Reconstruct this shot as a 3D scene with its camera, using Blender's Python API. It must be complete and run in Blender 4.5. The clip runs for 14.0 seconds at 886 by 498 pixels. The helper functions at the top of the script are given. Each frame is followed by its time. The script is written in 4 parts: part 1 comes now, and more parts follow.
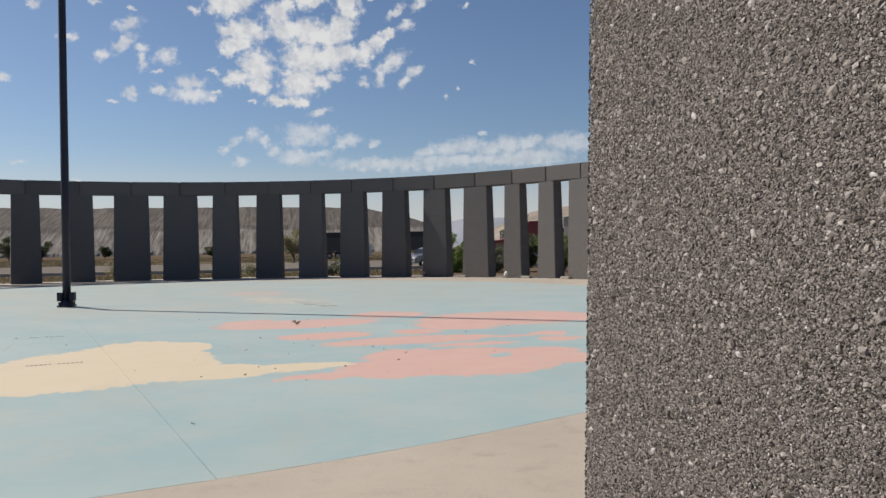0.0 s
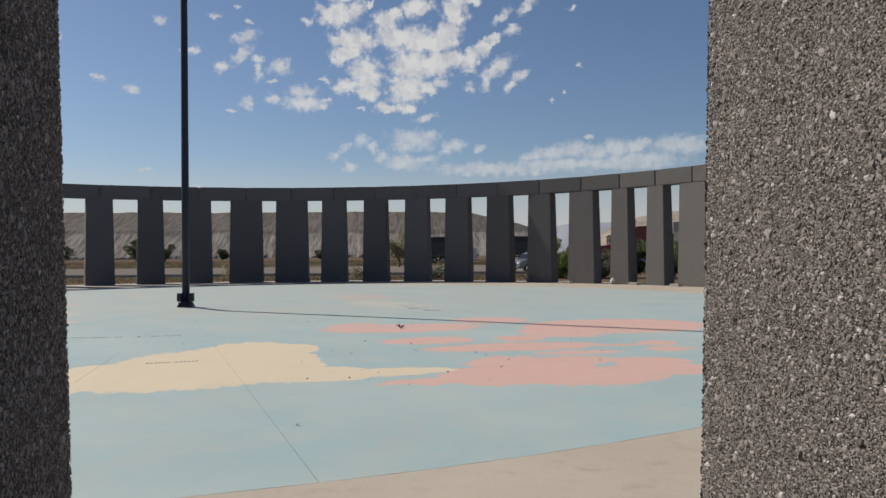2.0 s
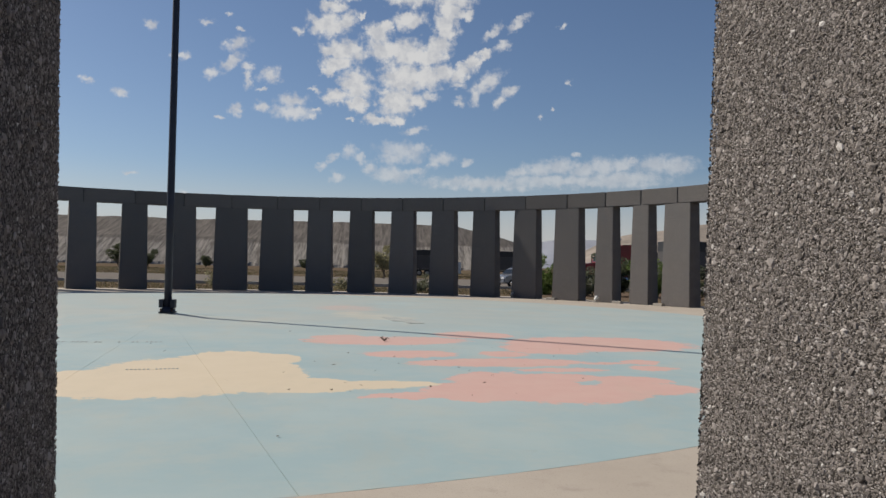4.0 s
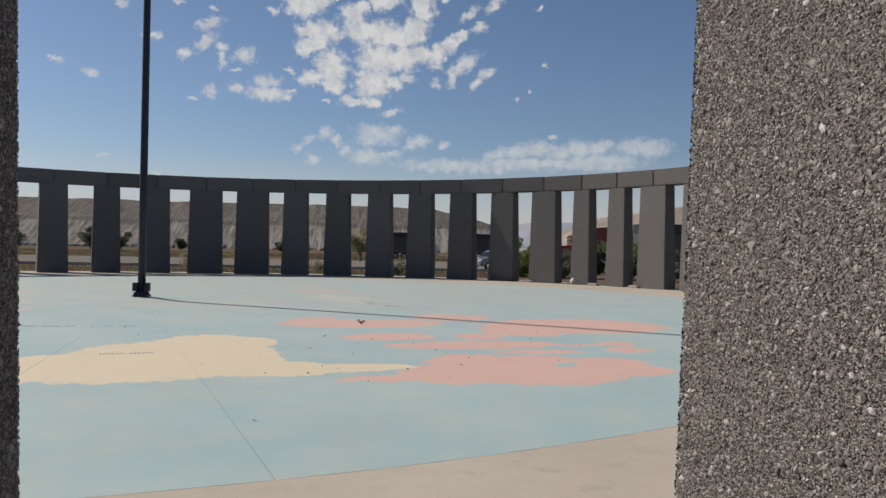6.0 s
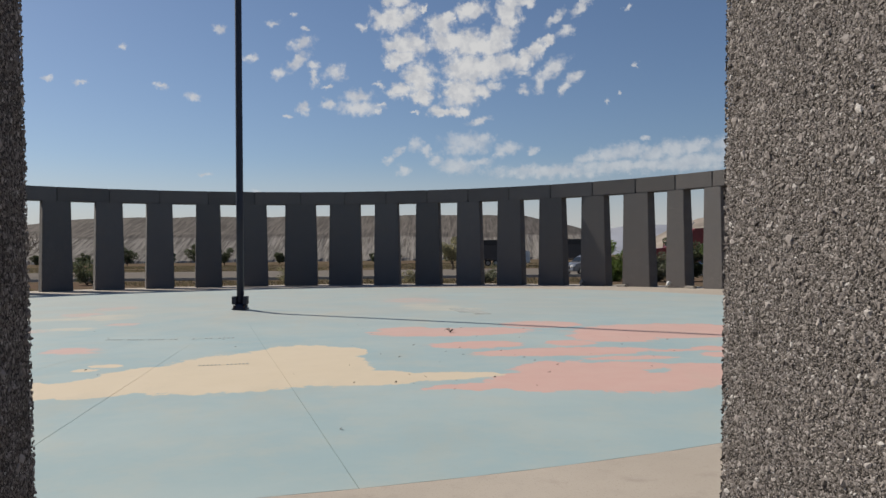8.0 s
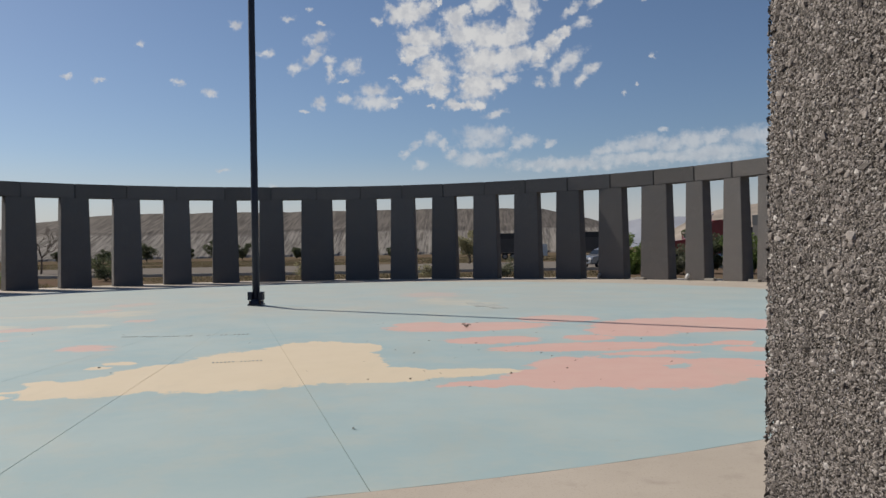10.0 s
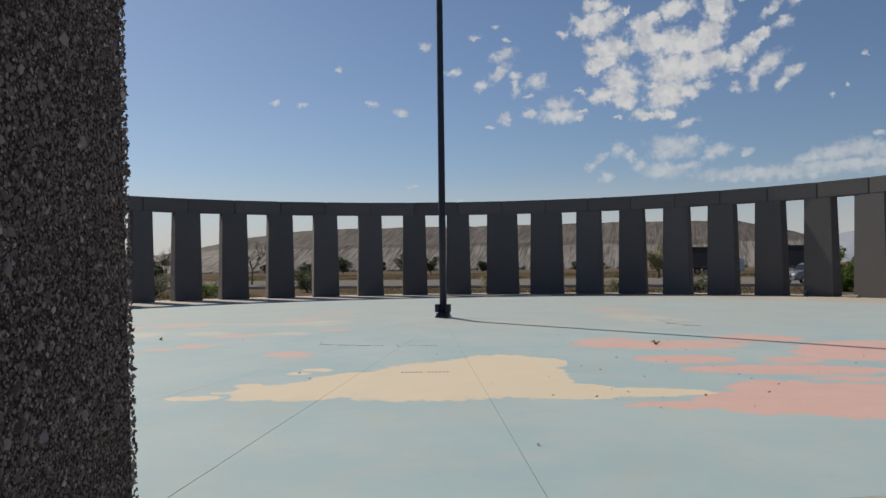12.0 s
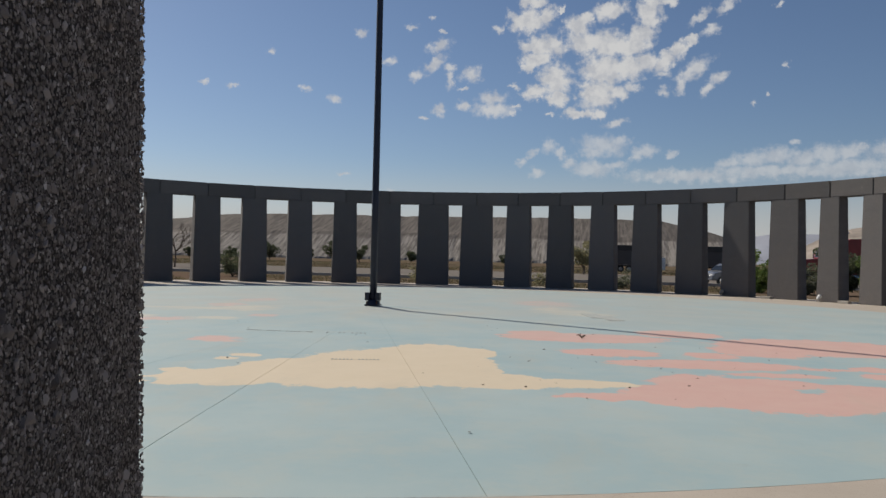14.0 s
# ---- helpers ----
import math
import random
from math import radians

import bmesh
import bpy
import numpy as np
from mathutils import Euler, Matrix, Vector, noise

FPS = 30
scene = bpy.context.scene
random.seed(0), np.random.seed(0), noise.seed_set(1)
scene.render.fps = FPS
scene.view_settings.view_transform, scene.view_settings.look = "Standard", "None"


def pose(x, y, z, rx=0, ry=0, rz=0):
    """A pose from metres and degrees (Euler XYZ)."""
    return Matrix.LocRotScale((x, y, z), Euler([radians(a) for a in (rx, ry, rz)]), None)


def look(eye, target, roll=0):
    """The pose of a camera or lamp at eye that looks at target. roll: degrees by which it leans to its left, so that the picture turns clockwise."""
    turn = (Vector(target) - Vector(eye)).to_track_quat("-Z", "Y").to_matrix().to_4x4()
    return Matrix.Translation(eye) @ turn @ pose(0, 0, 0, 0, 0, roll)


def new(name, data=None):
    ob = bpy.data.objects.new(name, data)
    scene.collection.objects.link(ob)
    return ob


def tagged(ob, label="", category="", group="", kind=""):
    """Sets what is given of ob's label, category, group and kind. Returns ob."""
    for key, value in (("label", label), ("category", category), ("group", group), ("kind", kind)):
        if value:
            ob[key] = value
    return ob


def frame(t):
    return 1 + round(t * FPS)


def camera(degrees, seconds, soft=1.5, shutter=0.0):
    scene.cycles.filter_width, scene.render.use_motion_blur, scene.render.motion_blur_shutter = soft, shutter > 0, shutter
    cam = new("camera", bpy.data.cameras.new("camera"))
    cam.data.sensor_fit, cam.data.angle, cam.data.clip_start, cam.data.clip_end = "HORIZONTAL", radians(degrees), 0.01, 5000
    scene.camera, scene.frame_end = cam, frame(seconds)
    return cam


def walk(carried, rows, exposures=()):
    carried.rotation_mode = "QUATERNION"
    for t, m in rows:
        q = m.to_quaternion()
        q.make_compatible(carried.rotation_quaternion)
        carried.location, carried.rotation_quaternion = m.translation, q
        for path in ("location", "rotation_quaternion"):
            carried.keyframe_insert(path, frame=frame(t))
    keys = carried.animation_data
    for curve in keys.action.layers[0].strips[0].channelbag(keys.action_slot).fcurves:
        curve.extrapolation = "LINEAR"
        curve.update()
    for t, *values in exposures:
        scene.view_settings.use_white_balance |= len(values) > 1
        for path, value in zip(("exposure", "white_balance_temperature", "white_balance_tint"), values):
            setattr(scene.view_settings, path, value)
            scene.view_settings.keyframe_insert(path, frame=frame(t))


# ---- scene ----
cam = camera(59.25, 14.0)
# seconds, x, y, z, heading, pitch, roll
PATH = [
    (0.0, 6.030, -21.275, 1.499, -10.000, -0.160, 0.889),
    (0.5, 6.014, -21.231, 1.507, -10.014, -0.357, 0.097),
    (1.0, 5.976, -21.214, 1.504, -10.014, -0.044, 0.053),
    (1.5, 5.997, -21.189, 1.504, -8.287, 0.328, 0.266),
    (2.0, 6.055, -21.183, 1.514, -2.331, 0.269, 0.474),
    (2.5, 6.084, -21.177, 1.520, 1.856, 0.479, 0.220),
    (3.0, 6.082, -21.170, 1.525, 3.244, 0.885, -0.180),
    (3.5, 6.064, -21.167, 1.524, 1.272, 1.197, -0.767),
    (4.0, 6.033, -21.165, 1.524, -3.466, 1.241, -1.184),
    (4.2, 6.022, -21.162, 1.524, -5.050, 1.120, -1.250),
    (6.3, 6.040, -21.136, 1.525, -5.150, -0.030, -1.100),
    (6.5, 6.057, -21.133, 1.525, -3.264, 0.164, -1.036),
    (7.0, 6.108, -21.122, 1.526, -0.333, 0.434, -0.688),
    (7.5, 6.135, -21.126, 1.525, 1.129, 0.607, -0.177),
    (8.0, 6.146, -21.113, 1.521, 1.633, 0.529, 0.582),
    (8.2, 6.150, -21.100, 1.521, 1.850, 0.290, 0.750),
    (10.3, 6.178, -20.910, 1.532, 3.450, 0.080, 1.110),
    (10.5, 6.180, -20.892, 1.532, 5.499, 0.144, 1.123),
    (11.0, 6.166, -20.856, 1.529, 9.987, 0.311, 1.146),
    (11.5, 6.166, -20.853, 1.518, 13.573, 0.760, 1.048),
    (12.0, 6.161, -20.878, 1.529, 16.419, 1.306, 0.730),
    (12.5, 6.165, -20.925, 1.526, 17.066, 1.713, 0.334),
    (13.0, 6.111, -20.898, 1.504, 14.536, 1.796, -0.622),
    (13.5, 6.091, -20.893, 1.510, 12.602, 1.322, -0.932),
    (14.0, 6.084, -20.926, 1.514, 11.159, 0.600, -1.310),
]
walk(cam, [(t, pose(x, y, z, 90 + p, r, w)) for t, x, y, z, w, p, r in PATH],
     exposures=[(0.0, 0.14, 6950, 10), (1.0, 0.12, 6950, 10), (2.2, -0.04, 6950, 10), (9.0, -0.05, 6950, 10), (11.0, -0.10, 6950, 10), (14.0, -0.14, 6950, 10)])

# ---------------------------------------------------------------- node helpers
class Nodes:
    """A small writer of node trees."""

    def __init__(self, tree):
        self.tree = tree
        tree.nodes.clear()

    def add(self, kind, ins=(), operation="", use_clamp=False, feature="", interpolation_type="", data_type="", blend_type=""):
        n = self.tree.nodes.new(kind)
        if operation:
            n.operation = operation
        if use_clamp:
            n.use_clamp = True
        if feature:
            n.feature = feature
        if interpolation_type:
            n.interpolation_type = interpolation_type
        if data_type:
            n.data_type, n.blend_type = data_type, blend_type
        for k, v in dict(ins).items():
            self.put(n.inputs[k], v)
        return n

    def put(self, socket, v):
        if isinstance(v, bpy.types.NodeSocket):
            self.tree.links.new(v, socket)
        else:
            socket.default_value = v

    def math(self, op, a, b=0.0, clamp=False):
        return self.add("ShaderNodeMath", {0: a, 1: b}, operation=op, use_clamp=clamp).outputs[0]

    def vec(self, op, a, b=(0, 0, 0), c=(0, 0, 0)):
        n = self.add("ShaderNodeVectorMath", {0: a, 1: b, 2: c}, operation=op)
        return n.outputs["Value"] if op in ("LENGTH", "DOT_PRODUCT") else n.outputs[0]

    def noise(self, co, scale, detail=4.0, rough=0.55, colour=False):
        n = self.add("ShaderNodeTexNoise", {"Vector": co, "Scale": scale, "Detail": detail, "Roughness": rough})
        return n.outputs["Color" if colour else 0]

    def voronoi(self, co, scale, out="Distance", feature="F1"):
        return self.add("ShaderNodeTexVoronoi", {"Vector": co, "Scale": scale}, feature=feature).outputs[out]

    def steps(self, v, lo, hi, a=0.0, b=1.0):
        return self.add("ShaderNodeMapRange", {0: v, 1: lo, 2: hi, 3: a, 4: b}, interpolation_type="SMOOTHSTEP").outputs[0]

    def ramp(self, v, stops):
        n = self.add("ShaderNodeValToRGB", {0: v})
        e = n.color_ramp.elements
        while len(e) < len(stops):
            e.new(0.5)
        for el, (p, c) in zip(e, stops):
            el.position, el.color = p, (*c, 1)
        return n.outputs[0]

    def mix(self, f, a, b, blend="MIX"):
        n = self.add("ShaderNodeMix", data_type="RGBA", blend_type=blend)
        for k, v in ((0, f), (6, a), (7, b)):
            self.put(n.inputs[k], (*v, 1) if isinstance(v, tuple) and len(v) == 3 else v)
        return n.outputs[2]

    def spots(self, v, items):
        """How far v lies from the nearest of many ellipses, 1 on their rims."""
        best = None
        for cx, cy, rx, ry, *turn in items:
            if turn and turn[0]:
                held = self.add("ShaderNodeMapping", {"Vector": v, "Location": (cx, cy, 0), "Rotation": (0, 0, radians(turn[0])), "Scale": (rx, ry, 1)})
                held.vector_type = "TEXTURE"
                d = self.vec("LENGTH", held.outputs[0])
            else:
                d = self.vec("LENGTH", self.vec("MULTIPLY_ADD", v, (1 / rx, 1 / ry, 0), (-cx / rx, -cy / ry, 0)))
            best = d if best is None else self.math("MINIMUM", best, d)
        return best


# ---------------------------------------------------------------- sky and sun
SUN_AZ, SUN_EL = radians(-58), radians(39)      # from north (y) towards east (x)
world = bpy.data.worlds.new("sky")
scene.world = world
world.use_nodes = True
n = Nodes(world.node_tree)
co = n.add("ShaderNodeTexCoord").outputs["Generated"]
air = n.add("ShaderNodeTexSky")
air.sky_type, air.sun_disc, air.sun_elevation, air.sun_rotation = "NISHITA", False, SUN_EL, SUN_AZ
air.air_density, air.dust_density, air.ozone_density, air.altitude = 1.0, 0.8, 1.6, 700
sky = air.outputs[0]
xyz = n.add("ShaderNodeSeparateXYZ", {0: co}).outputs
az = n.math("MULTIPLY", n.math("ARCTAN2", n.math("MULTIPLY", xyz[0], -1.0), xyz[1]), 57.2958)
el = n.math("MULTIPLY", n.math("ARCSINE", xyz[2]), 57.2958)
dirs = n.add("ShaderNodeCombineXYZ", {0: az, 1: el}).outputs[0]
warp = n.vec("SUBTRACT", n.noise(dirs, 1.5, 6, 0.62, True), (0.5, 0.5, 0.5))
bent = n.vec("MULTIPLY_ADD", warp, (1.5, 1.1, 0), dirs)
# azimuth (left of y), elevation, half widths, turn, in degrees
TOWER = [(5.3, 16.91, 1.37, 0.8, 0), (4.06, 17.26, 0.94, 0.5, -20), (2.95, 17.68, 0.4, 0.2, -30),
         (4.94, 18.21, 0.94, 0.4, 0), (4.06, 15.24, 1.54, 0.76, 0), (5.25, 15.14, 0.65, 0.42, 0),
         (4.67, 14.3, 1.04, 0.56, -10), (5.09, 13.83, 0.69, 0.38, -20), (3.25, 12.9, 1.14, 1.13, -20),
         (4.79, 12.01, 0.89, 0.52, -10), (3.05, 11.66, 0.69, 0.62, 0), (4.32, 18.95, 1.04, 0.45, 0),
         (1.7, 16.53, 0.99, 0.69, 0), (1.28, 17.03, 0.79, 0.32, -10), (1.08, 15.42, 1.44, 0.74, 10),
         (-0.6, 17.51, 1.19, 0.59, -10)]
CUMULUS = [(-0.53, 15.22, 1.68, 0.93, 0), (-2.01, 15.1, 1.53, 0.69, -15), (-2.92, 15.82, 0.98, 0.69, -20),
           (-3.36, 17.18, 0.83, 1.13, 0), (-3.61, 18.18, 0.88, 0.58, 0), (-4.63, 18.03, 0.68, 0.36, 0),
           (-0.17, 13.5, 1.53, 1.17, 0), (-1.94, 13.64, 1.35, 0.84, 0), (0.18, 11.94, 1.39, 1.09, -10),
           (-1.21, 11.93, 0.79, 0.47, 0), (-3.12, 13.96, 0.93, 0.65, 0), (-4.49, 13.98, 0.88, 0.56, -35),
           (-5.37, 14.71, 0.82, 0.51, -35), (-6.19, 15.26, 0.53, 0.3, -30), (1.44, 10.56, 1.14, 0.38, 0),
           (0.2, 10.41, 0.49, 0.38, 0), (-0.4, 19.27, 1.86, 0.75, 0), (-3.85, 19.07, 1.52, 0.66, 0)]
STRAYS = [(-6.41, 13.29, 1.4, 0.53, -35), (-5.56, 12.36, 0.36, 0.56, 0), (-4.4, 11.96, 0.34, 0.38, 0),
          (-4.3, 13.14, 0.54, 0.28, 0), (-2.27, 12.29, 0.64, 0.28, 0), (-8.02, 12.74, 0.62, 0.37, -20),
          (-7.37, 11.97, 0.62, 0.3, -60), (-7.54, 15.88, 0.6, 0.32, -20), (-6.72, 16.78, 0.87, 0.31, -40),
          (-8.68, 17.51, 0.9, 0.35, -35), (-11.97, 17.18, 0.32, 0.18, -30), (-12.43, 13.35, 0.21, 0.14, -50),
          (-10.45, 10.91, 0.28, 0.16, -60), (-11.27, 11.48, 0.19, 0.14, -40), (-1.16, 9.82, 0.79, 0.29, -20),
          (3.67, 10.53, 0.35, 0.14, 0), (6.39, 10.56, 0.35, 0.22, 0), (6.15, 12.4, 0.35, 0.19, 0)]
PUFFS = [(15.48, 14.03, 0.52, 0.27, 0), (13.83, 16.46, 0.53, 0.18, 0), (12.43, 17.03, 0.24, 0.16, 0),
         (11.51, 16.21, 0.22, 0.16, 0), (11.79, 15.1, 0.92, 0.46, -20), (12.05, 13.96, 0.83, 0.39, -40),
         (10.96, 13.77, 0.41, 0.33, 0), (10.88, 12.95, 0.32, 0.61, 0), (13.42, 13.04, 0.53, 0.39, -20),
         (9.36, 13.23, 0.79, 0.52, -10), (9.97, 12.27, 0.34, 0.12, 0), (7.41, 16.3, 0.42, 0.27, 0),
         (11.67, 10.68, 0.44, 0.43, 0), (12.76, 10.06, 0.34, 0.12, 0), (9.96, 10.97, 0.64, 0.33, 0),
         (7.81, 11.56, 1.04, 0.48, -5), (7.75, 10.8, 1.53, 0.48, 0), (6.15, 10.97, 0.54, 0.14, 0)]
LONE = [(17.44, 15.89, 0.45, 0.26), (19.37, 11.23, 0.55, 0.3), (21.49, 11.82, 0.5, 0.2), (28.46, 11.78, 0.3, 0.2),
        (26.57, 11.75, 0.36, 0.16), (24.05, 14.25, 0.3, 0.24), (18.6, 5.9, 0.5, 0.15), (14.6, 4.6, 0.8, 0.2)]
WISPS = [(3.54, 8.21, 0.55, 0.44, -20), (4.77, 7.67, 0.5, 0.27, -40), (5.51, 7.05, 0.32, 0.29, 0),
         (4.52, 6.33, 0.45, 0.32, 0), (2.67, 7.68, 0.32, 0.49, 0), (-0.3, 8.28, 1.63, 0.63, 5),
         (-1.46, 8.52, 0.64, 0.34, -10), (0.36, 7.8, 0.94, 0.49, 0), (0.51, 6.58, 1.38, 0.54, 0),
         (-1.17, 6.82, 0.84, 0.34, 0), (2.05, 7.07, 0.54, 0.37, 0), (-3.13, 7.77, 0.93, 0.41, 0),
         (-2.59, 7.39, 0.49, 0.36, 0), (-5.08, 7.62, 0.48, 0.24, -20)]
BANK = [(-8.87, 6.9, 0.8, 0.41, -10), (-10.33, 7.15, 1.4, 0.52, -5), (-11.96, 7.34, 1.15, 0.59, 0),
        (-13.11, 8.19, 0.36, 0.16, 0), (-13.56, 7.05, 1.04, 0.58, 0), (-14.92, 7.35, 1.16, 0.65, 0),
        (-16.25, 7.53, 1.01, 0.51, 0), (-16.95, 7.71, 0.48, 0.21, 0), (-18.64, 7.42, 1.32, 0.63, 0),
        (-20.11, 7.35, 1.25, 0.63, 0), (-12.19, 6.34, 5.06, 0.47, 0), (-6.29, 6.08, 4.33, 0.44, 0),
        (-16.25, 6.45, 2.86, 0.65, 0)]
fine = n.math("MULTIPLY", n.math("SUBTRACT", n.noise(dirs, 1.7, 8, 0.62), 0.5), 1.7)
dense = n.math("ADD", n.math("MINIMUM", n.spots(bent, TOWER), n.spots(bent, CUMULUS)), fine)
thin = n.math("ADD", n.math("MINIMUM", n.spots(bent, STRAYS), n.math("MINIMUM", n.spots(bent, PUFFS), n.spots(bent, LONE))), fine)
low = n.math("ADD", n.math("MINIMUM", n.spots(bent, WISPS), n.spots(bent, BANK)), fine)
# the rest of the sky, out of sight, carries the same broken cloud
far_side = n.steps(n.math("ABSOLUTE", az), 42, 60)
rest = n.math("MULTIPLY", n.steps(n.noise(co, 5.0, 7, 0.6), 0.63, 0.74), n.math("MULTIPLY", far_side, n.steps(el, 3, 12)))
c_high = n.math("MAXIMUM", n.math("MAXIMUM", n.steps(dense, 1.4, 0.5), n.math("MULTIPLY", n.steps(thin, 1.4, 0.2), 0.85)), rest)
c_low = n.math("MULTIPLY", n.steps(low, 1.5, 0.2), 0.64)
puffed = n.noise(dirs, 0.9, 6, 0.58)
tone = n.mix(n.steps(puffed, 0.34, 0.6), (0.50, 0.53, 0.59), (0.66, 0.68, 0.71))
haze_tone = n.mix(0.35, tone, (0.52, 0.57, 0.64))
lit = n.mix(1.0, sky, (0.060, 0.067, 0.0785), "MULTIPLY")
lit = n.mix(n.math("MULTIPLY", n.steps(el, 7.5, 0.5), 0.75), lit, (0.52, 0.527, 0.57))
lit = n.mix(c_low, lit, haze_tone)
lit = n.mix(n.math("MULTIPLY", c_high, 0.93), lit, tone)
bg = n.add("ShaderNodeBackground", {"Color": lit, "Strength": 1.0})
n.add("ShaderNodeOutputWorld", {"Surface": bg.outputs[0]})

sun = new("sun", bpy.data.lights.new("sun", "SUN"))
sun.data.energy, sun.data.angle, sun.data.color = 5.0, radians(0.53), (1.0, 0.955, 0.88)
to_sun = Vector((math.sin(SUN_AZ) * math.cos(SUN_EL), math.cos(SUN_AZ) * math.cos(SUN_EL), math.sin(SUN_EL)))
sun.matrix_world = look(to_sun * 60, (0, 0, 0))

# ---------------------------------------------------------------- materials
def material(name):
    m = bpy.data.materials.new(name)
    m.use_nodes = True
    return m, Nodes(m.node_tree)


def finish(n, colour, rough=0.8, bump=None, strength=0.3, dist=0.01, metal=0.0, spec=0.5):
    ins = {"Base Color": (*colour, 1) if isinstance(colour, tuple) else colour, "Roughness": rough, "Metallic": metal, "Specular IOR Level": spec}
    if bump is not None:
        ins["Normal"] = n.add("ShaderNodeBump", {"Height": bump, "Strength": strength, "Distance": dist}).outputs[0]
    b = n.add("ShaderNodeBsdfPrincipled", ins)
    n.add("ShaderNodeOutputMaterial", {"Surface": b.outputs[0]})
    return b


def obj(n):
    return n.add("ShaderNodeTexCoord").outputs["Object"]


def place(n):
    return n.add("ShaderNodeNewGeometry").outputs["Position"]


def rnd(n):
    return n.add("ShaderNodeObjectInfo").outputs["Random"]


def plain(name, colour, rough=0.6, metal=0.0, vary=0.25, scale=3.0, bump=0.0):
    m, n = material(name)
    c = obj(n)
    f = n.noise(c, scale, 6, 0.65)
    dark = tuple(v * (1 - vary) for v in colour)
    light = tuple(min(1, v * (1 + vary)) for v in colour)
    col = n.mix(n.steps(f, 0.3, 0.7), dark, light)
    finish(n, col, rough, n.noise(c, scale * 12, 3) if bump else None, bump, 0.01, metal)
    return m


def aggregate_material(name):
    """Exposed-aggregate concrete: grey-brown matrix, small stones of many tones."""
    m, n = material(name)
    c = obj(n)
    cell = n.voronoi(c, 95, "Color")
    tone = n.add("ShaderNodeSeparateColor", {0: cell}).outputs[0]
    stone = n.ramp(tone, [(0.0, (0.102, 0.094, 0.091)), (0.45, (0.152, 0.138, 0.130)), (0.8, (0.204, 0.184, 0.172)), (0.96, (0.300, 0.277, 0.26))])
    d = n.voronoi(c, 95, "Distance")
    matrix_col = n.mix(n.noise(c, 14, 4), (0.098, 0.090, 0.087), (0.138, 0.126, 0.120))
    col = n.mix(n.steps(d, 0.35, 0.62), stone, matrix_col)
    col = n.mix(n.steps(n.noise(c, 0.9, 6, 0.65), 0.35, 0.75), col, n.mix(0.5, col, (0.116, 0.116, 0.122)))
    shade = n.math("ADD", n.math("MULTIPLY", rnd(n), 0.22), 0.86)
    col = n.mix(1.0, col, n.add("ShaderNodeCombineColor", {0: shade, 1: shade, 2: shade}).outputs[0], "MULTIPLY")
    h = n.math("ADD", n.math("MULTIPLY", d, -1.0), n.math("MULTIPLY", n.noise(c, 160, 3), 0.6))
    finish(n, col, 0.9, h, 0.55, 0.006, spec=0.3)
    return m


AGGREGATE = aggregate_material("aggregate_concrete")

m, n = material("aggregate_matrix")
c = obj(n)
grain = n.voronoi(c, 300, "Distance")
tone = n.add("ShaderNodeSeparateColor", {0: n.voronoi(c, 300, "Color")}).outputs[0]
col = n.ramp(tone, [(0.0, (0.060, 0.054, 0.050)), (0.4, (0.135, 0.121, 0.110)), (0.8, (0.21, 0.19, 0.174)), (1.0, (0.33, 0.30, 0.28))])
col = n.mix(n.steps(grain, 0.42, 0.7), col, (0.045, 0.040, 0.037))
h = n.math("ADD", n.math("MULTIPLY", grain, -1.0), n.math("MULTIPLY", n.noise(c, 520, 3, 0.7), 0.5))
finish(n, col, 0.95, h, 1.0, 0.004, spec=0.2)
MATRIX = m

m, n = material("aggregate_stone")
isl = n.add("ShaderNodeNewGeometry").outputs["Random Per Island"]
col = n.ramp(isl, [(0.0, (0.040, 0.035, 0.034)), (0.12, (0.125, 0.109, 0.102)), (0.40, (0.213, 0.189, 0.179)), (0.70, (0.312, 0.280, 0.265)), (0.95, (0.44, 0.404, 0.389)), (1.0, (0.70, 0.675, 0.66))])
col = n.mix(n.math("MULTIPLY", n.noise(obj(n), 300, 3), 0.35), col, (0.19, 0.172, 0.158))
finish(n, col, 0.75, n.noise(obj(n), 500, 3), 0.4, 0.002, spec=0.35)
STONE = m


def concrete_material(name, a, b, stain):
    m, n = material(name)
    c = place(n)
    big = n.noise(c, 0.35, 6, 0.62)
    mid = n.noise(c, 3.0, 6, 0.68)
    col = n.mix(n.steps(big, 0.3, 0.7), a, b)
    col = n.mix(n.math("MULTIPLY", n.steps(mid, 0.5, 0.78), 0.55), col, stain)
    col = n.mix(n.math("MULTIPLY", n.steps(n.noise(c, 60, 3), 0.55, 0.7), 0.25), col, tuple(v * 0.7 for v in stain))
    finish(n, col, 0.88, n.noise(c, 90, 4), 0.2, 0.004, spec=0.3)
    return m


BAND = concrete_material("tan_concrete", (0.375, 0.328, 0.278), (0.435, 0.385, 0.33), (0.275, 0.236, 0.198))
CURB = concrete_material("pale_concrete", (0.344, 0.320, 0.279), (0.410, 0.377, 0.336), (0.271, 0.246, 0.213))

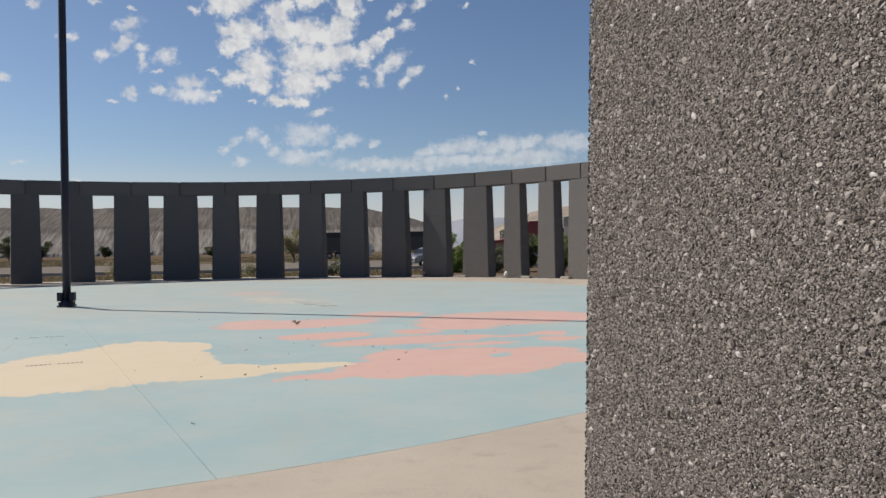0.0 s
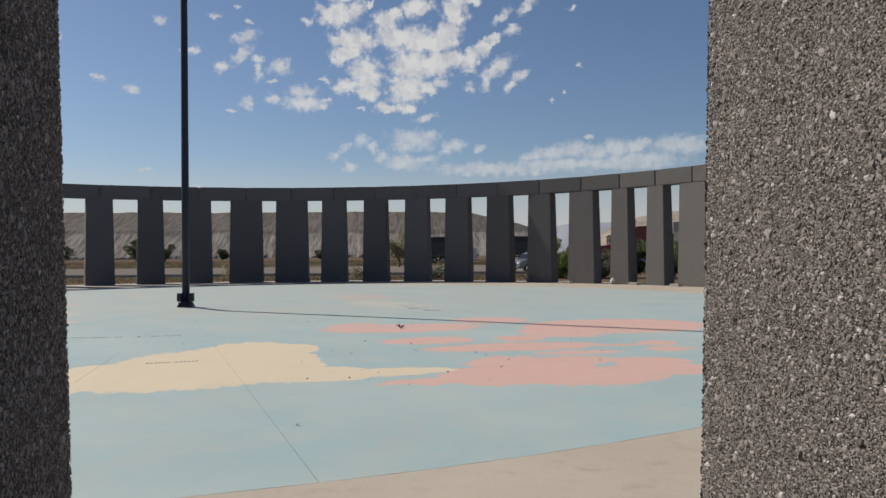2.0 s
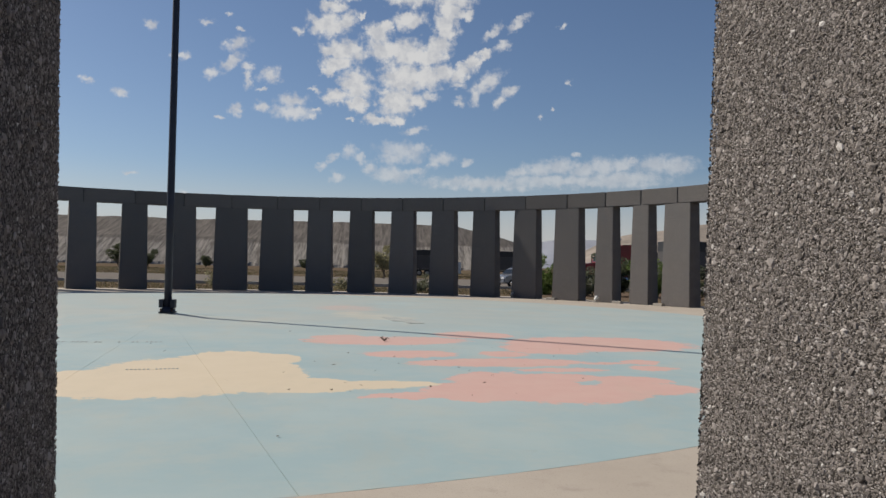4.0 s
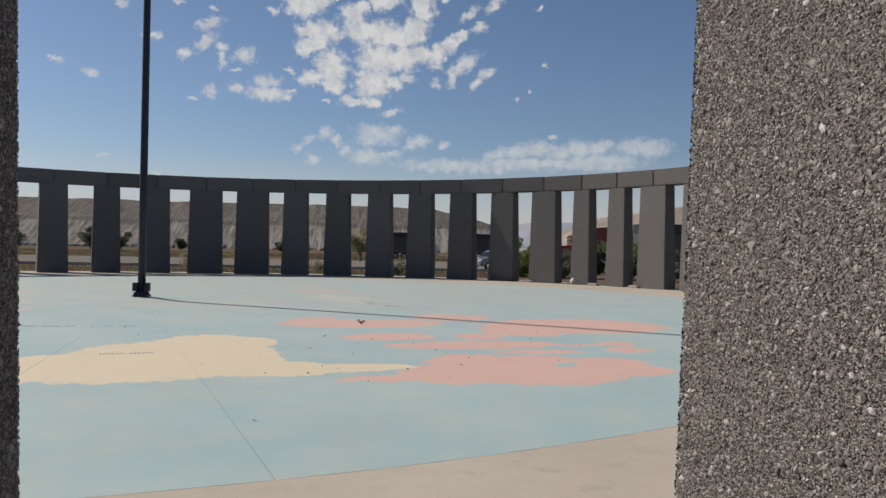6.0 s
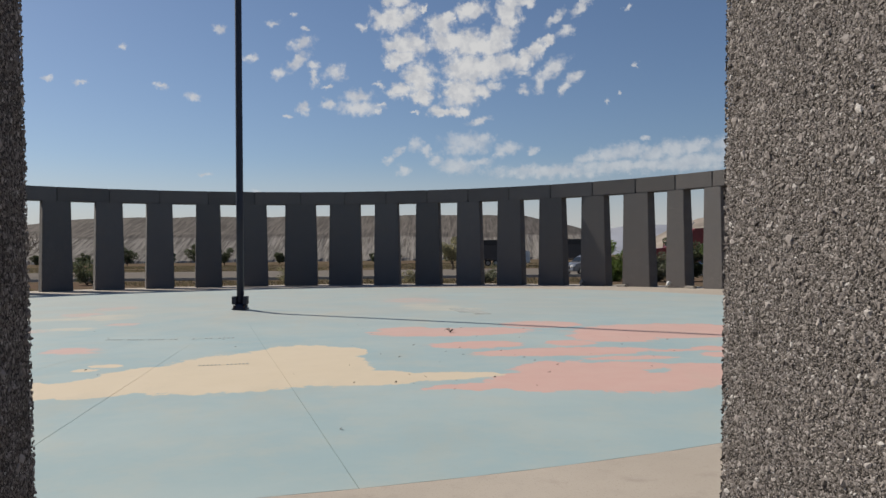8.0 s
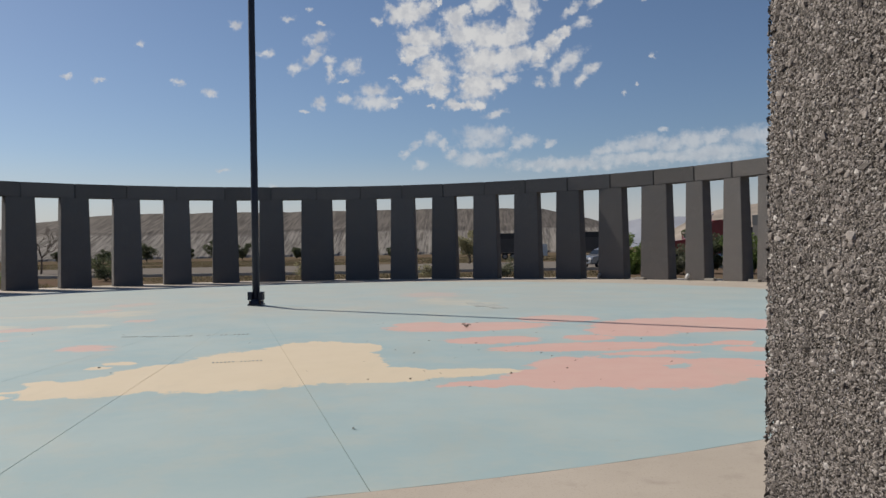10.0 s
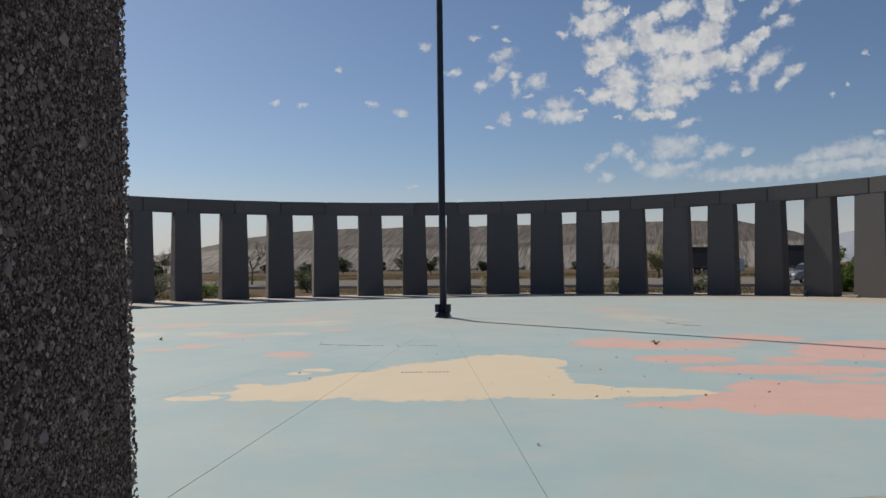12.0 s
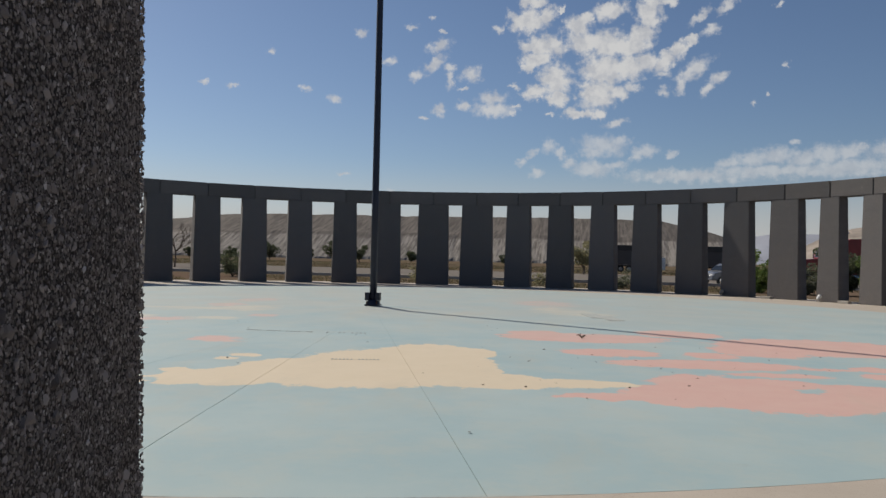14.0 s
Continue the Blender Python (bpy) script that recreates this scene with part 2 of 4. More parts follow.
# the map painted on the plaza: ellipses (across, along, half widths) in metres, seen from the gate
SAND_LAND = [(-2.6, 9.5, 0.62, 0.8), (-2.35, 10.3, 0.5, 0.75), (-0.99, 10.58, 1.3, 1.81), (-0.44, 11.43, 0.9, 1.84), (-1.51, 10.02, 0.97, 1.24),
             (0.21, 12.2, 0.41, 0.62), (-0.07, 10.51, 0.68, 1.51), (0.51, 9.53, 0.69, 0.59),
             (1.26, 9.49, 0.67, 0.33), (1.87, 9.5, 0.33, 0.17), (-3.15, 9.31, 0.41, 0.59), (-3.5, 9.79, 0.22, 0.21),
             (-3.22, 10.9, 0.17, 0.13), (-3.05, 11.33, 0.21, 0.19), (-3.84, 8.84, 0.34, 0.14),
             (-3.62, 9.21, 0.19, 0.06)]
FAR_SAND = [(-8.93, 17.11, 0.6, 0.88), (-7.43, 17.5, 0.66, 0.52), (-6.84, 20.4, 1.9, 0.47),
            (-5.53, 20.85, 0.7, 1.15), (-5.41, 17.36, 0.58, 0.39), (2.91, 22.45, 0.93, 1.46),
            (3.53, 21.25, 0.73, 0.87)]
PINK_LAND = [(6.59, 14.29, 1.43, 1.06), (4.5, 16.13, 0.63, 0.62), (2.4, 14.97, 1.2, 0.63), (1.59, 15.68, 0.43, 0.37),
             (2.47, 12.71, 0.61, 0.38), (3.63, 11.49, 1.08, 0.37), (4.07, 12.62, 0.34, 0.31),
             (5.1, 13.4, 0.58, 0.66), (4.33, 10.62, 0.51, 0.17), (1.75, 8.66, 0.5, 0.16), (2.5, 8.84, 0.46, 0.53),
             (3.2, 9.25, 0.66, 0.93), (3.96, 9.87, 0.46, 0.29), (3.7, 8.61, 0.7, 0.51), (4.9, 9.55, 0.41, 0.31),
             (4.69, 8.82, 0.57, 0.36), (5.35, 11.29, 0.31, 0.11), (5.98, 11.44, 0.24, 0.22),
             (5.83, 10.67, 0.28, 0.22)]
FAR_PINK = [(-10.33, 19.02, 0.56, 0.75), (-9.17, 20.14, 0.72, 0.92), (-6.53, 21.87, 0.47, 0.73),
            (-6.27, 24.43, 0.53, 1.03), (-6.38, 14.6, 0.38, 0.43), (-6.85, 14.05, 0.26, 0.26),
            (-7.17, 13.47, 0.21, 0.17), (-4.06, 13.26, 0.41, 0.42), (-6.49, 16.99, 0.63, 0.38),
            (-4.6, 18.4, 0.33, 0.32), (2.89, 25.99, 0.9, 1.66)]
m, n = material("painted_map")
c = place(n)
local = n.vec("SUBTRACT", c, (6.1, -21.0, 0))
uv = n.add("ShaderNodeCombineXYZ", {0: n.vec("DOT_PRODUCT", local, (0.985, 0.174, 0)), 1: n.vec("DOT_PRODUCT", local, (-0.174, 0.985, 0))}).outputs[0]
coast = n.vec("SUBTRACT", n.noise(uv, 2.6, 7, 0.66, True), (0.5, 0.5, 0.5))
shore = n.vec("MULTIPLY_ADD", coast, (0.42, 0.5, 0), uv)
rag = n.math("MULTIPLY", n.math("SUBTRACT", n.noise(uv, 4.5, 7, 0.68), 0.5), 0.5)
far_shore = n.vec("MULTIPLY_ADD", coast, (0.9, 1.3, 0), uv)
flaked = n.math("MULTIPLY", n.math("SUBTRACT", n.noise(n.vec("MULTIPLY", uv, (0.7, 1.2, 1)), 2.2, 8, 0.7), 0.5), 2.4)
sand = n.steps(n.math("ADD", n.spots(shore, SAND_LAND), rag), 1.03, 0.98)
sand = n.math("MAXIMUM", sand, n.math("MULTIPLY", n.steps(n.math("ADD", n.spots(far_shore, FAR_SAND), flaked), 1.25, 0.6), 0.6))
pink = n.steps(n.math("ADD", n.spots(shore, PINK_LAND), n.math("MULTIPLY", rag, 2.3)), 1.42, 1.26)
pink = n.math("MAXIMUM", pink, n.math("MULTIPLY", n.steps(n.math("ADD", n.spots(far_shore, FAR_PINK), flaked), 1.35, 0.7), 0.85))
worn = n.noise(c, 0.5, 6, 0.62)
sea = n.mix(n.steps(worn, 0.3, 0.72), (0.285, 0.385, 0.41), (0.345, 0.425, 0.43))
# chalky, sun-bleached film over the paint
sea = n.mix(n.math("MULTIPLY", n.steps(n.noise(c, 1.1, 7, 0.7), 0.42, 0.75), 0.5), sea, (0.41, 0.42, 0.375))
# mask for a cream tint on the part far from the gate, broken by noise
far_cream = n.math("MULTIPLY", n.steps(n.spots(uv, [(-1.0, 30.0, 21.0, 14.5)]), 1.15, 0.55), n.steps(n.noise(c, 0.4, 6, 0.6), 0.25, 0.6))
scuffed = n.math("MULTIPLY", far_cream, n.steps(n.noise(n.vec("MULTIPLY", uv, (0.5, 1.4, 1)), 1.3, 7, 0.68), 0.38, 0.62))
left_on = n.math("SUBTRACT", 1.0, n.math("MULTIPLY", scuffed, 0.9))
pink = n.math("MULTIPLY", pink, left_on)
sand = n.math("MULTIPLY", sand, left_on)
col = n.mix(pink, sea, n.mix(n.noise(c, 2.2, 5, 0.6), (0.535, 0.328, 0.288), (0.56, 0.392, 0.348)))
col = n.mix(sand, col, n.mix(n.noise(c, 1.5, 5, 0.6), (0.55, 0.465, 0.345), (0.60, 0.515, 0.395)))
col = n.mix(n.math("MULTIPLY", far_cream, 0.5), col, (0.395, 0.385, 0.345))
grime = n.math("MULTIPLY", n.steps(n.noise(c, 5.5, 8, 0.72), 0.56, 0.82), 0.28)
col = n.mix(grime, col, (0.27, 0.27, 0.25))
rim = n.math("MULTIPLY", n.steps(n.noise(n.vec("MULTIPLY", c, (0.6, 0.22, 1)), 0.9, 6, 0.66), 0.53, 0.72), 0.28)
col = n.mix(rim, col, (0.41, 0.375, 0.30))
finish(n, col, 0.8, n.noise(c, 70, 4), 0.15, 0.003, spec=0.2)
PAINT = m

m, n = material("desert_soil")
c = place(n)
col = n.mix(n.noise(c, 0.08, 7, 0.65), (0.112, 0.077, 0.056), (0.165, 0.122, 0.093))
col = n.mix(n.steps(n.noise(c, 1.4, 6, 0.7), 0.45, 0.7), col, (0.13, 0.088, 0.066))
col = n.mix(n.math("MULTIPLY", n.steps(n.noise(c, 0.05, 5, 0.6), 0.38, 0.58), 0.6), col, (0.105, 0.092, 0.056))
finish(n, col, 1.0, n.noise(c, 6, 8, 0.7), 0.6, 0.05, spec=0.0)
SOIL = m

m, n = material("road_asphalt")
c = place(n)
col = n.mix(n.noise(c, 0.3, 6, 0.65), (0.15, 0.135, 0.12), (0.21, 0.188, 0.168))
finish(n, col, 1.0, n.noise(c, 40, 4), 0.3, 0.01, spec=0.0)
ROAD = m

m, n = material("tailings_slope")
c = place(n)
xz = n.add("ShaderNodeSeparateXYZ", {0: c}).outputs
streak = n.noise(n.vec("MULTIPLY", c, (1.0, 0.07, 0.09)), 1.0, 8, 0.74)
low_c = n.mix(n.steps(streak, 0.36, 0.62), (0.125, 0.110, 0.096), (0.345, 0.312, 0.275))
top_c = n.mix(n.steps(n.noise(n.vec("MULTIPLY", c, (0.9, 0.07, 0.08)), 1.0, 8, 0.74), 0.36, 0.64), (0.088, 0.077, 0.068), (0.185, 0.162, 0.144))
edge = n.math("ADD", xz[2], n.math("MULTIPLY", n.math("SUBTRACT", n.noise(c, 0.05, 5), 0.5), 5.0))
col = n.mix(n.steps(edge, 9.6, 11.0), low_c, top_c)
finish(n, col, 0.95, n.noise(c, 0.6, 8, 0.7), 0.5, 0.6, spec=0.1)
HILL = m
FARHILL = plain("tan_desert_hill", (0.25, 0.21, 0.175), 0.95, 0, 0.35, 0.03)
# pale blue distance haze is mixed into the mountain's base colour
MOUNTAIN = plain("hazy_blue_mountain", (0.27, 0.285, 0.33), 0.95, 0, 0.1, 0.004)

NAVY = plain("dark_navy_painted_steel", (0.008, 0.011, 0.026), 0.5, 0.0, 0.2, 6, 0.03)
RUST = plain("rusty_bolt", (0.10, 0.055, 0.035), 0.75, 0.4, 0.4, 30)
JOINT = plain("dark_joint_filler", (0.19, 0.19, 0.18), 0.9)
MORTAR = plain("dark_mortar", (0.045, 0.043, 0.042), 0.95)
WHITE = plain("white_enamel", (0.72, 0.72, 0.70), 0.45)
GREYMETAL = plain("weathered_grey_metal", (0.30, 0.29, 0.27), 0.55, 0.5)
LETTER = plain("worn_black_stencil", (0.25, 0.265, 0.26), 0.8)
PATCHC = plain("grey_repair_patch", (0.34, 0.36, 0.34), 0.85)
RED = plain("red_truck_paint", (0.19, 0.012, 0.014), 0.3, 0.0, 0.15)
BLACK = plain("black_trailer_paint", (0.014, 0.014, 0.016), 0.45, 0.0, 0.3, 1.0)
CHARCOAL = plain("charcoal_trailer_side", (0.06, 0.055, 0.055), 0.55, 0.0, 0.2, 0.6)
TYRE = plain("tyre_rubber", (0.018, 0.018, 0.018), 0.85)
CHROME = plain("bright_chrome", (0.72, 0.72, 0.72), 0.15, 1.0, 0.05)
SILVER = plain("silver_car_paint", (0.20, 0.205, 0.22), 0.25, 0.45, 0.05)
GLASS = plain("dark_tinted_glass", (0.015, 0.018, 0.02), 0.08, 0.0, 0.1)
LAMP = plain("headlight_glass", (0.75, 0.76, 0.78), 0.12, 0.0, 0.05)
BARK = plain("grey_brown_bark", (0.12, 0.092, 0.07), 0.95, 0, 0.4, 8, 0.4)


def leaf_material(name, a, b):
    m, n = material(name)
    isl = n.add("ShaderNodeNewGeometry").outputs["Random Per Island"]
    col = n.mix(isl, a, b)
    leaf = finish(n, col, 0.75, spec=0.3)
    # light that shines through the thin blades
    glow = n.add("ShaderNodeBsdfTranslucent", {"Color": n.mix(0.3, col, (*b,))})
    both = n.add("ShaderNodeMixShader", {0: 0.45, 1: leaf.outputs[0], 2: glow.outputs[0]})
    n.tree.links.new(both.outputs[0], [x for x in n.tree.nodes if x.bl_idname == "ShaderNodeOutputMaterial"][0].inputs[0])
    return m


LEAF_DARK = leaf_material("dark_green_leaves", (0.055, 0.07, 0.04), (0.125, 0.14, 0.08))
LEAF_GREEN = leaf_material("green_leaves", (0.07, 0.12, 0.03), (0.19, 0.25, 0.075))
LEAF_GREY = leaf_material("grey_green_sage_leaves", (0.09, 0.10, 0.065), (0.19, 0.20, 0.135))
LEAF_PALE = leaf_material("pale_olive_leaves", (0.17, 0.16, 0.085), (0.36, 0.335, 0.21))
DRYGRASS = leaf_material("dry_olive_grass", (0.085, 0.072, 0.04), (0.17, 0.14, 0.082))


# ---------------------------------------------------------------- mesh helpers
def mesh(name, bm, mat, smooth=False):
    me = bpy.data.meshes.new(name)
    bm.normal_update()
    bm.to_mesh(me)
    bm.free()
    for k in (mat if isinstance(mat, (list, tuple)) else [mat]):
        me.materials.append(k)
    if smooth:
        me.polygons.foreach_set("use_smooth", [True] * len(me.polygons))
    return me


def thing(name, bm, mat, m=None, label="", category="", group="", kind="", smooth=False):
    ob = new(name, mesh(name, bm, mat, smooth))
    if m is not None:
        ob.matrix_basis = m
    return tagged(ob, label, category, group, kind)


def part(name, bm, mat, parent, label="", smooth=False):
    ob = new(name, mesh(name, bm, mat, smooth))
    ob.parent = parent
    return tagged(ob, label)


def empty(name, m, label, category, group=""):
    ob = new(name)
    ob.empty_display_size = 0.2
    ob.matrix_basis = m
    return tagged(ob, label, category, group)


def box(x, y, z, sx, sy, sz, bevel=0.0, bm=None, turn=None):
    bm = bm or bmesh.new()
    made = bmesh.ops.create_cube(bm, size=1.0)["verts"]
    bmesh.ops.scale(bm, vec=(sx, sy, sz), verts=made)
    if bevel:
        edges = list({e for v in made for e in v.link_edges})
        got = bmesh.ops.bevel(bm, geom=edges, offset=bevel, segments=2, affect="EDGES", profile=0.7)
        made = list({v for f in got["faces"] for v in f.verts} | {v for v in made if v.is_valid})
    if turn is not None:
        bmesh.ops.transform(bm, matrix=turn, verts=made)
    bmesh.ops.translate(bm, vec=(x, y, z), verts=made)
    return bm


def tube(points, radii, seg=8, bm=None, cap=True):
    """A round tube along points, with a radius at each."""
    bm = bm or bmesh.new()
    rings = []
    for i, p in enumerate(points):
        a, b = Vector(points[max(i - 1, 0)]), Vector(points[min(i + 1, len(points) - 1)])
        d = (b - a).normalized()
        side = d.cross((0, 0, 1) if abs(d.z) < 0.9 else (1, 0, 0)).normalized()
        up = side.cross(d)
        rings.append([bm.verts.new(Vector(p) + (side * math.cos(k * math.tau / seg) + up * math.sin(k * math.tau / seg)) * radii[i]) for k in range(seg)])
    for r, s in zip(rings, rings[1:]):
        for k in range(seg):
            bm.faces.new((s[k], s[(k + 1) % seg], r[(k + 1) % seg], r[k]))
    if cap:
        bm.faces.new(rings[0])
        bm.faces.new(rings[-1][::-1])
    return bm


def outline(pts, y0, y1, bevel=0.0, bm=None):
    """A side outline in x and z, drawn out from y0 to y1."""
    bm = bm or bmesh.new()
    a = [bm.verts.new((x, y0, z)) for x, z in pts]
    b = [bm.verts.new((x, y1, z)) for x, z in pts]
    k = len(pts)
    faces = [bm.faces.new(a), bm.faces.new(b[::-1])]
    for i in range(k):
        faces.append(bm.faces.new((a[i], b[i], b[(i + 1) % k], a[(i + 1) % k])))
    bmesh.ops.recalc_face_normals(bm, faces=faces)
    if bevel:
        bmesh.ops.bevel(bm, geom=list({e for f in faces for e in f.edges}), offset=bevel, segments=2, affect="EDGES")
    return bm


def from_arrays(name, verts, faces, mat):
    me = bpy.data.meshes.new(name)
    me.from_pydata(verts, [], faces)
    me.materials.append(mat)
    me.update()
    return me


# ---------------------------------------------------------------- ground, plaza
R_RING, R_DISC, R_OUT, CROWN = 21.0, 16.95, 22.6, 0.05


def crown(r):
    return CROWN * max(0.0, 1 - r * r / (R_RING * R_RING)) + 0.075 * max(0.0, 1 - r / 1.5)


bm = bmesh.new()
edges_x = [-4500, -1500, -500, -200, -90, -45, 0, 45, 90, 200, 500, 1500, 4500]
grid = [[bm.verts.new((x, y, -0.16)) for x in edges_x] for y in edges_x]
for r, s in zip(grid, grid[1:]):
    for k in range(len(edges_x) - 1):
        bm.faces.new((r[k], r[k + 1], s[k + 1], s[k]))
thing("ground", bm, SOIL, label="dry tan desert soil with scattered weeds", category="ground", kind="structure")


def ring_slab(a0, a1, r0, r1, depth, steps=8, rows=1):
    bm = bmesh.new()
    top = []
    for j in range(rows + 1):
        r = r0 + (r1 - r0) * (j / rows) ** 1.6
        top.append([bm.verts.new((r * math.cos(radians(a0 + (a1 - a0) * i / steps)), r * math.sin(radians(a0 + (a1 - a0) * i / steps)), crown(r))) for i in range(steps + 1)])
    for p, q in zip(top, top[1:]):
        for i in range(steps):
            bm.faces.new((p[i], q[i], q[i + 1], p[i + 1]))
    got = bmesh.ops.extrude_face_region(bm, geom=bm.faces[:])
    low = [v for v in got["geom"] if isinstance(v, bmesh.types.BMVert)]
    for v in low:
        v.co.z = -depth
    bmesh.ops.recalc_face_normals(bm, faces=bm.faces)
    return bm


base = bmesh.new()
bmesh.ops.create_cone(base, segments=96, radius1=R_OUT - 0.1, radius2=R_OUT - 0.1, depth=0.1, cap_ends=True)
bmesh.ops.translate(base, vec=(0, 0, -0.075), verts=base.verts)
pavement = thing("pavement", base, JOINT, label="round concrete plaza base with dark joints", category="plaza", kind="structure")

# painted sectors, parted by narrow control joints that run to the flagpole
JOINTS = [-161.0, -122.8, -88.3, -79.92, -71.28, -34.0, 0.5, 36.0, 73.0, 108.6, 145.0, 180.4, 199.0]
for k, a0 in enumerate(JOINTS[:-1]):
    part("painted_sector", ring_slab(a0 + 0.012, JOINTS[k + 1] - 0.012, 0.03, R_DISC, 0.03, max(3, int((JOINTS[k + 1] - a0) / 2.5)), 14), PAINT, pavement)
for k in range(8):
    a0 = -92 + k * 45
    part("border_slab", ring_slab(a0 + 0.01, a0 + 44.99, R_DISC + 0.005, R_OUT, 0.12, 20, 2), BAND, pavement)
for k in range(36):
    part("kerb_piece", ring_slab(k * 10 + 0.03, k * 10 + 9.97, R_OUT + 0.01, R_OUT + 0.16, 0.14, 4), CURB, pavement)

# stencilled words worn past reading, set round the pole
def stencil(r, a0, a1, count, tall, gaps):
    for k in range(count):
        if k in gaps:
            continue
        a = radians(a0 + (a1 - a0) * (k + 0.5) / count)
        bm = box(0, 0, 0, r * radians(abs(a1 - a0)) / count * 0.5, tall, 0.004)
        ob = part("stencil_bar", bm, LETTER, pavement)
        ob.matrix_basis = pose(r * math.cos(a), r * math.sin(a), crown(r) + 0.003, 0, 0, math.degrees(a) + 90)


stencil(7.0, -93.8, -74.6, 30, 0.10, (4, 9, 14, 17, 18, 19, 21, 22, 25))
stencil(10.68, -76.9, -73.15, 13, 0.07, (6,))
for x, y, w in ((6.04, 0.06, 0.42), (6.44, -0.59, 0.4)):
    ob = part("repair_patch", box(0, 0, 0, w, 1.5, 0.006, 0.002), PATCHC, pavement)
    ob.matrix_basis = pose(x, y, crown(math.hypot(x, y)) + 0.004, 0, 0, 12)

# ---------------------------------------------------------------- the ring
PILLAR_H, LINTEL_H, DEPTH = 4.385, 0.685, 0.62
# bearing of the middle, width at the top
RING = [(149.3, 0.94), (143.27, 1.24), (136.81, 1.26), (130.29, 1.26), (123.75, 1.24), (117.19, 1.24), (110.61, 1.22), (104.08, 1.22),
        (97.51, 1.62), (91.01, 1.62), (84.83, 1.24), (78.67, 1.22), (72.48, 1.22), (66.35, 1.24), (60.13, 1.22), (53.92, 1.20),
        (47.72, 1.28), (42.1, 0.84), (36.98, 0.84), (31.78, 1.32)]
NEAR_RIGHT, NEAR_LEFT, NEAR_W = -70.026, -76.237, 1.22
for k in range(1, 17):
    RING.append((31.78 + (NEAR_RIGHT - 31.78) * k / 17, 1.24))
RING.append((NEAR_RIGHT, NEAR_W))
RING.append((NEAR_LEFT, NEAR_W))
for k in range(1, 22):
    RING.append((NEAR_LEFT + (149.3 - 360 - NEAR_LEFT) * k / 22, 1.24))
LEAN = 0.075        # how far the foot stands out past the head on every side


def pillar_mesh(w, bevel=0.018):
    """A slab that narrows upwards; x along the ring, y outwards, its foot at z = 0."""
    bm = bmesh.new()
    lo = [bm.verts.new(p) for p in ((-w / 2 - LEAN, -LEAN, 0), (w / 2 + LEAN, -LEAN, 0), (w / 2 + LEAN, DEPTH + LEAN, 0), (-w / 2 - LEAN, DEPTH + LEAN, 0))]
    hi = [bm.verts.new(p) for p in ((-w / 2, 0, PILLAR_H), (w / 2, 0, PILLAR_H), (w / 2, DEPTH, PILLAR_H), (-w / 2, DEPTH, PILLAR_H))]
    bm.faces.new(lo[::-1])
    bm.faces.new(hi)
    for i in range(4):
        bm.faces.new((lo[i], lo[(i + 1) % 4], hi[(i + 1) % 4], hi[i]))
    bmesh.ops.bevel(bm, geom=bm.edges[:], offset=bevel, segments=2, affect="EDGES")
    return bm


shapes = {}
pillars = {}
for a, w in RING:
    m = pose(R_RING * math.cos(radians(a)), R_RING * math.sin(radians(a)), 0.003, 0, 0, a - 90)
    near = a in (NEAR_RIGHT, NEAR_LEFT)
    key = (w, near)
    if key not in shapes:
        shapes[key] = mesh("pillar", pillar_mesh(w), MATRIX if near else AGGREGATE)
    ob = new("pillar", shapes[key])
    ob.matrix_basis = m
    wide = w > 1.5
    tagged(ob, "wide tapered exposed-aggregate concrete pillar of the ring" if wide else
           ("tapered concrete pillar with coarse pebble aggregate" if near else "tapered grey exposed-aggregate concrete pillar carrying the lintels"),
           "pillar", "pillars of the ring")
    pillars[a] = ob

angles = sorted(a % 360 for a, w in RING)
for a, b in zip(angles, angles[1:] + [angles[0] + 360]):
    mid = radians((a + b) / 2)
    half = radians((b - a) / 2) - 0.0006
    bm = bmesh.new()
    ri, ro = R_RING + 0.012, R_RING + DEPTH + 0.03
    quad = [(ri, -half), (ri, half), (ro, half), (ro, -half)]
    lo = [bm.verts.new((-r * math.sin(t), r * math.cos(t) - R_RING, 0)) for r, t in quad]
    hi = [bm.verts.new((v.co.x, v.co.y, LINTEL_H)) for v in lo]
    bm.faces.new(lo)
    bm.faces.new(hi[::-1])
    for i in range(4):
        bm.faces.new((lo[i], hi[i], hi[(i + 1) % 4], lo[(i + 1) % 4]))
    bmesh.ops.recalc_face_normals(bm, faces=bm.faces)
    bmesh.ops.bevel(bm, geom=bm.edges[:], offset=0.022, segments=2, affect="EDGES")
    beam = thing("lintel", bm, AGGREGATE, pose(R_RING * math.cos(mid), R_RING * math.sin(mid), PILLAR_H + 0.003, 0, 0, math.degrees(mid) - 90),
          "straight grey concrete lintel beam spanning two pillars", "lintel", "lintels of the ring")
    filler = part("joint_filler", box(0, 0, LINTEL_H / 2, 0.021, DEPTH - 0.06, LINTEL_H - 0.06), MORTAR, beam, "dark mortar between two beams")
    end = half + 0.0006
    filler.matrix_basis = pose((ri + ro) / 2 * math.sin(end), (ri + ro) / 2 * math.cos(end) - R_RING, 0, 0, 0, -math.degrees(end))


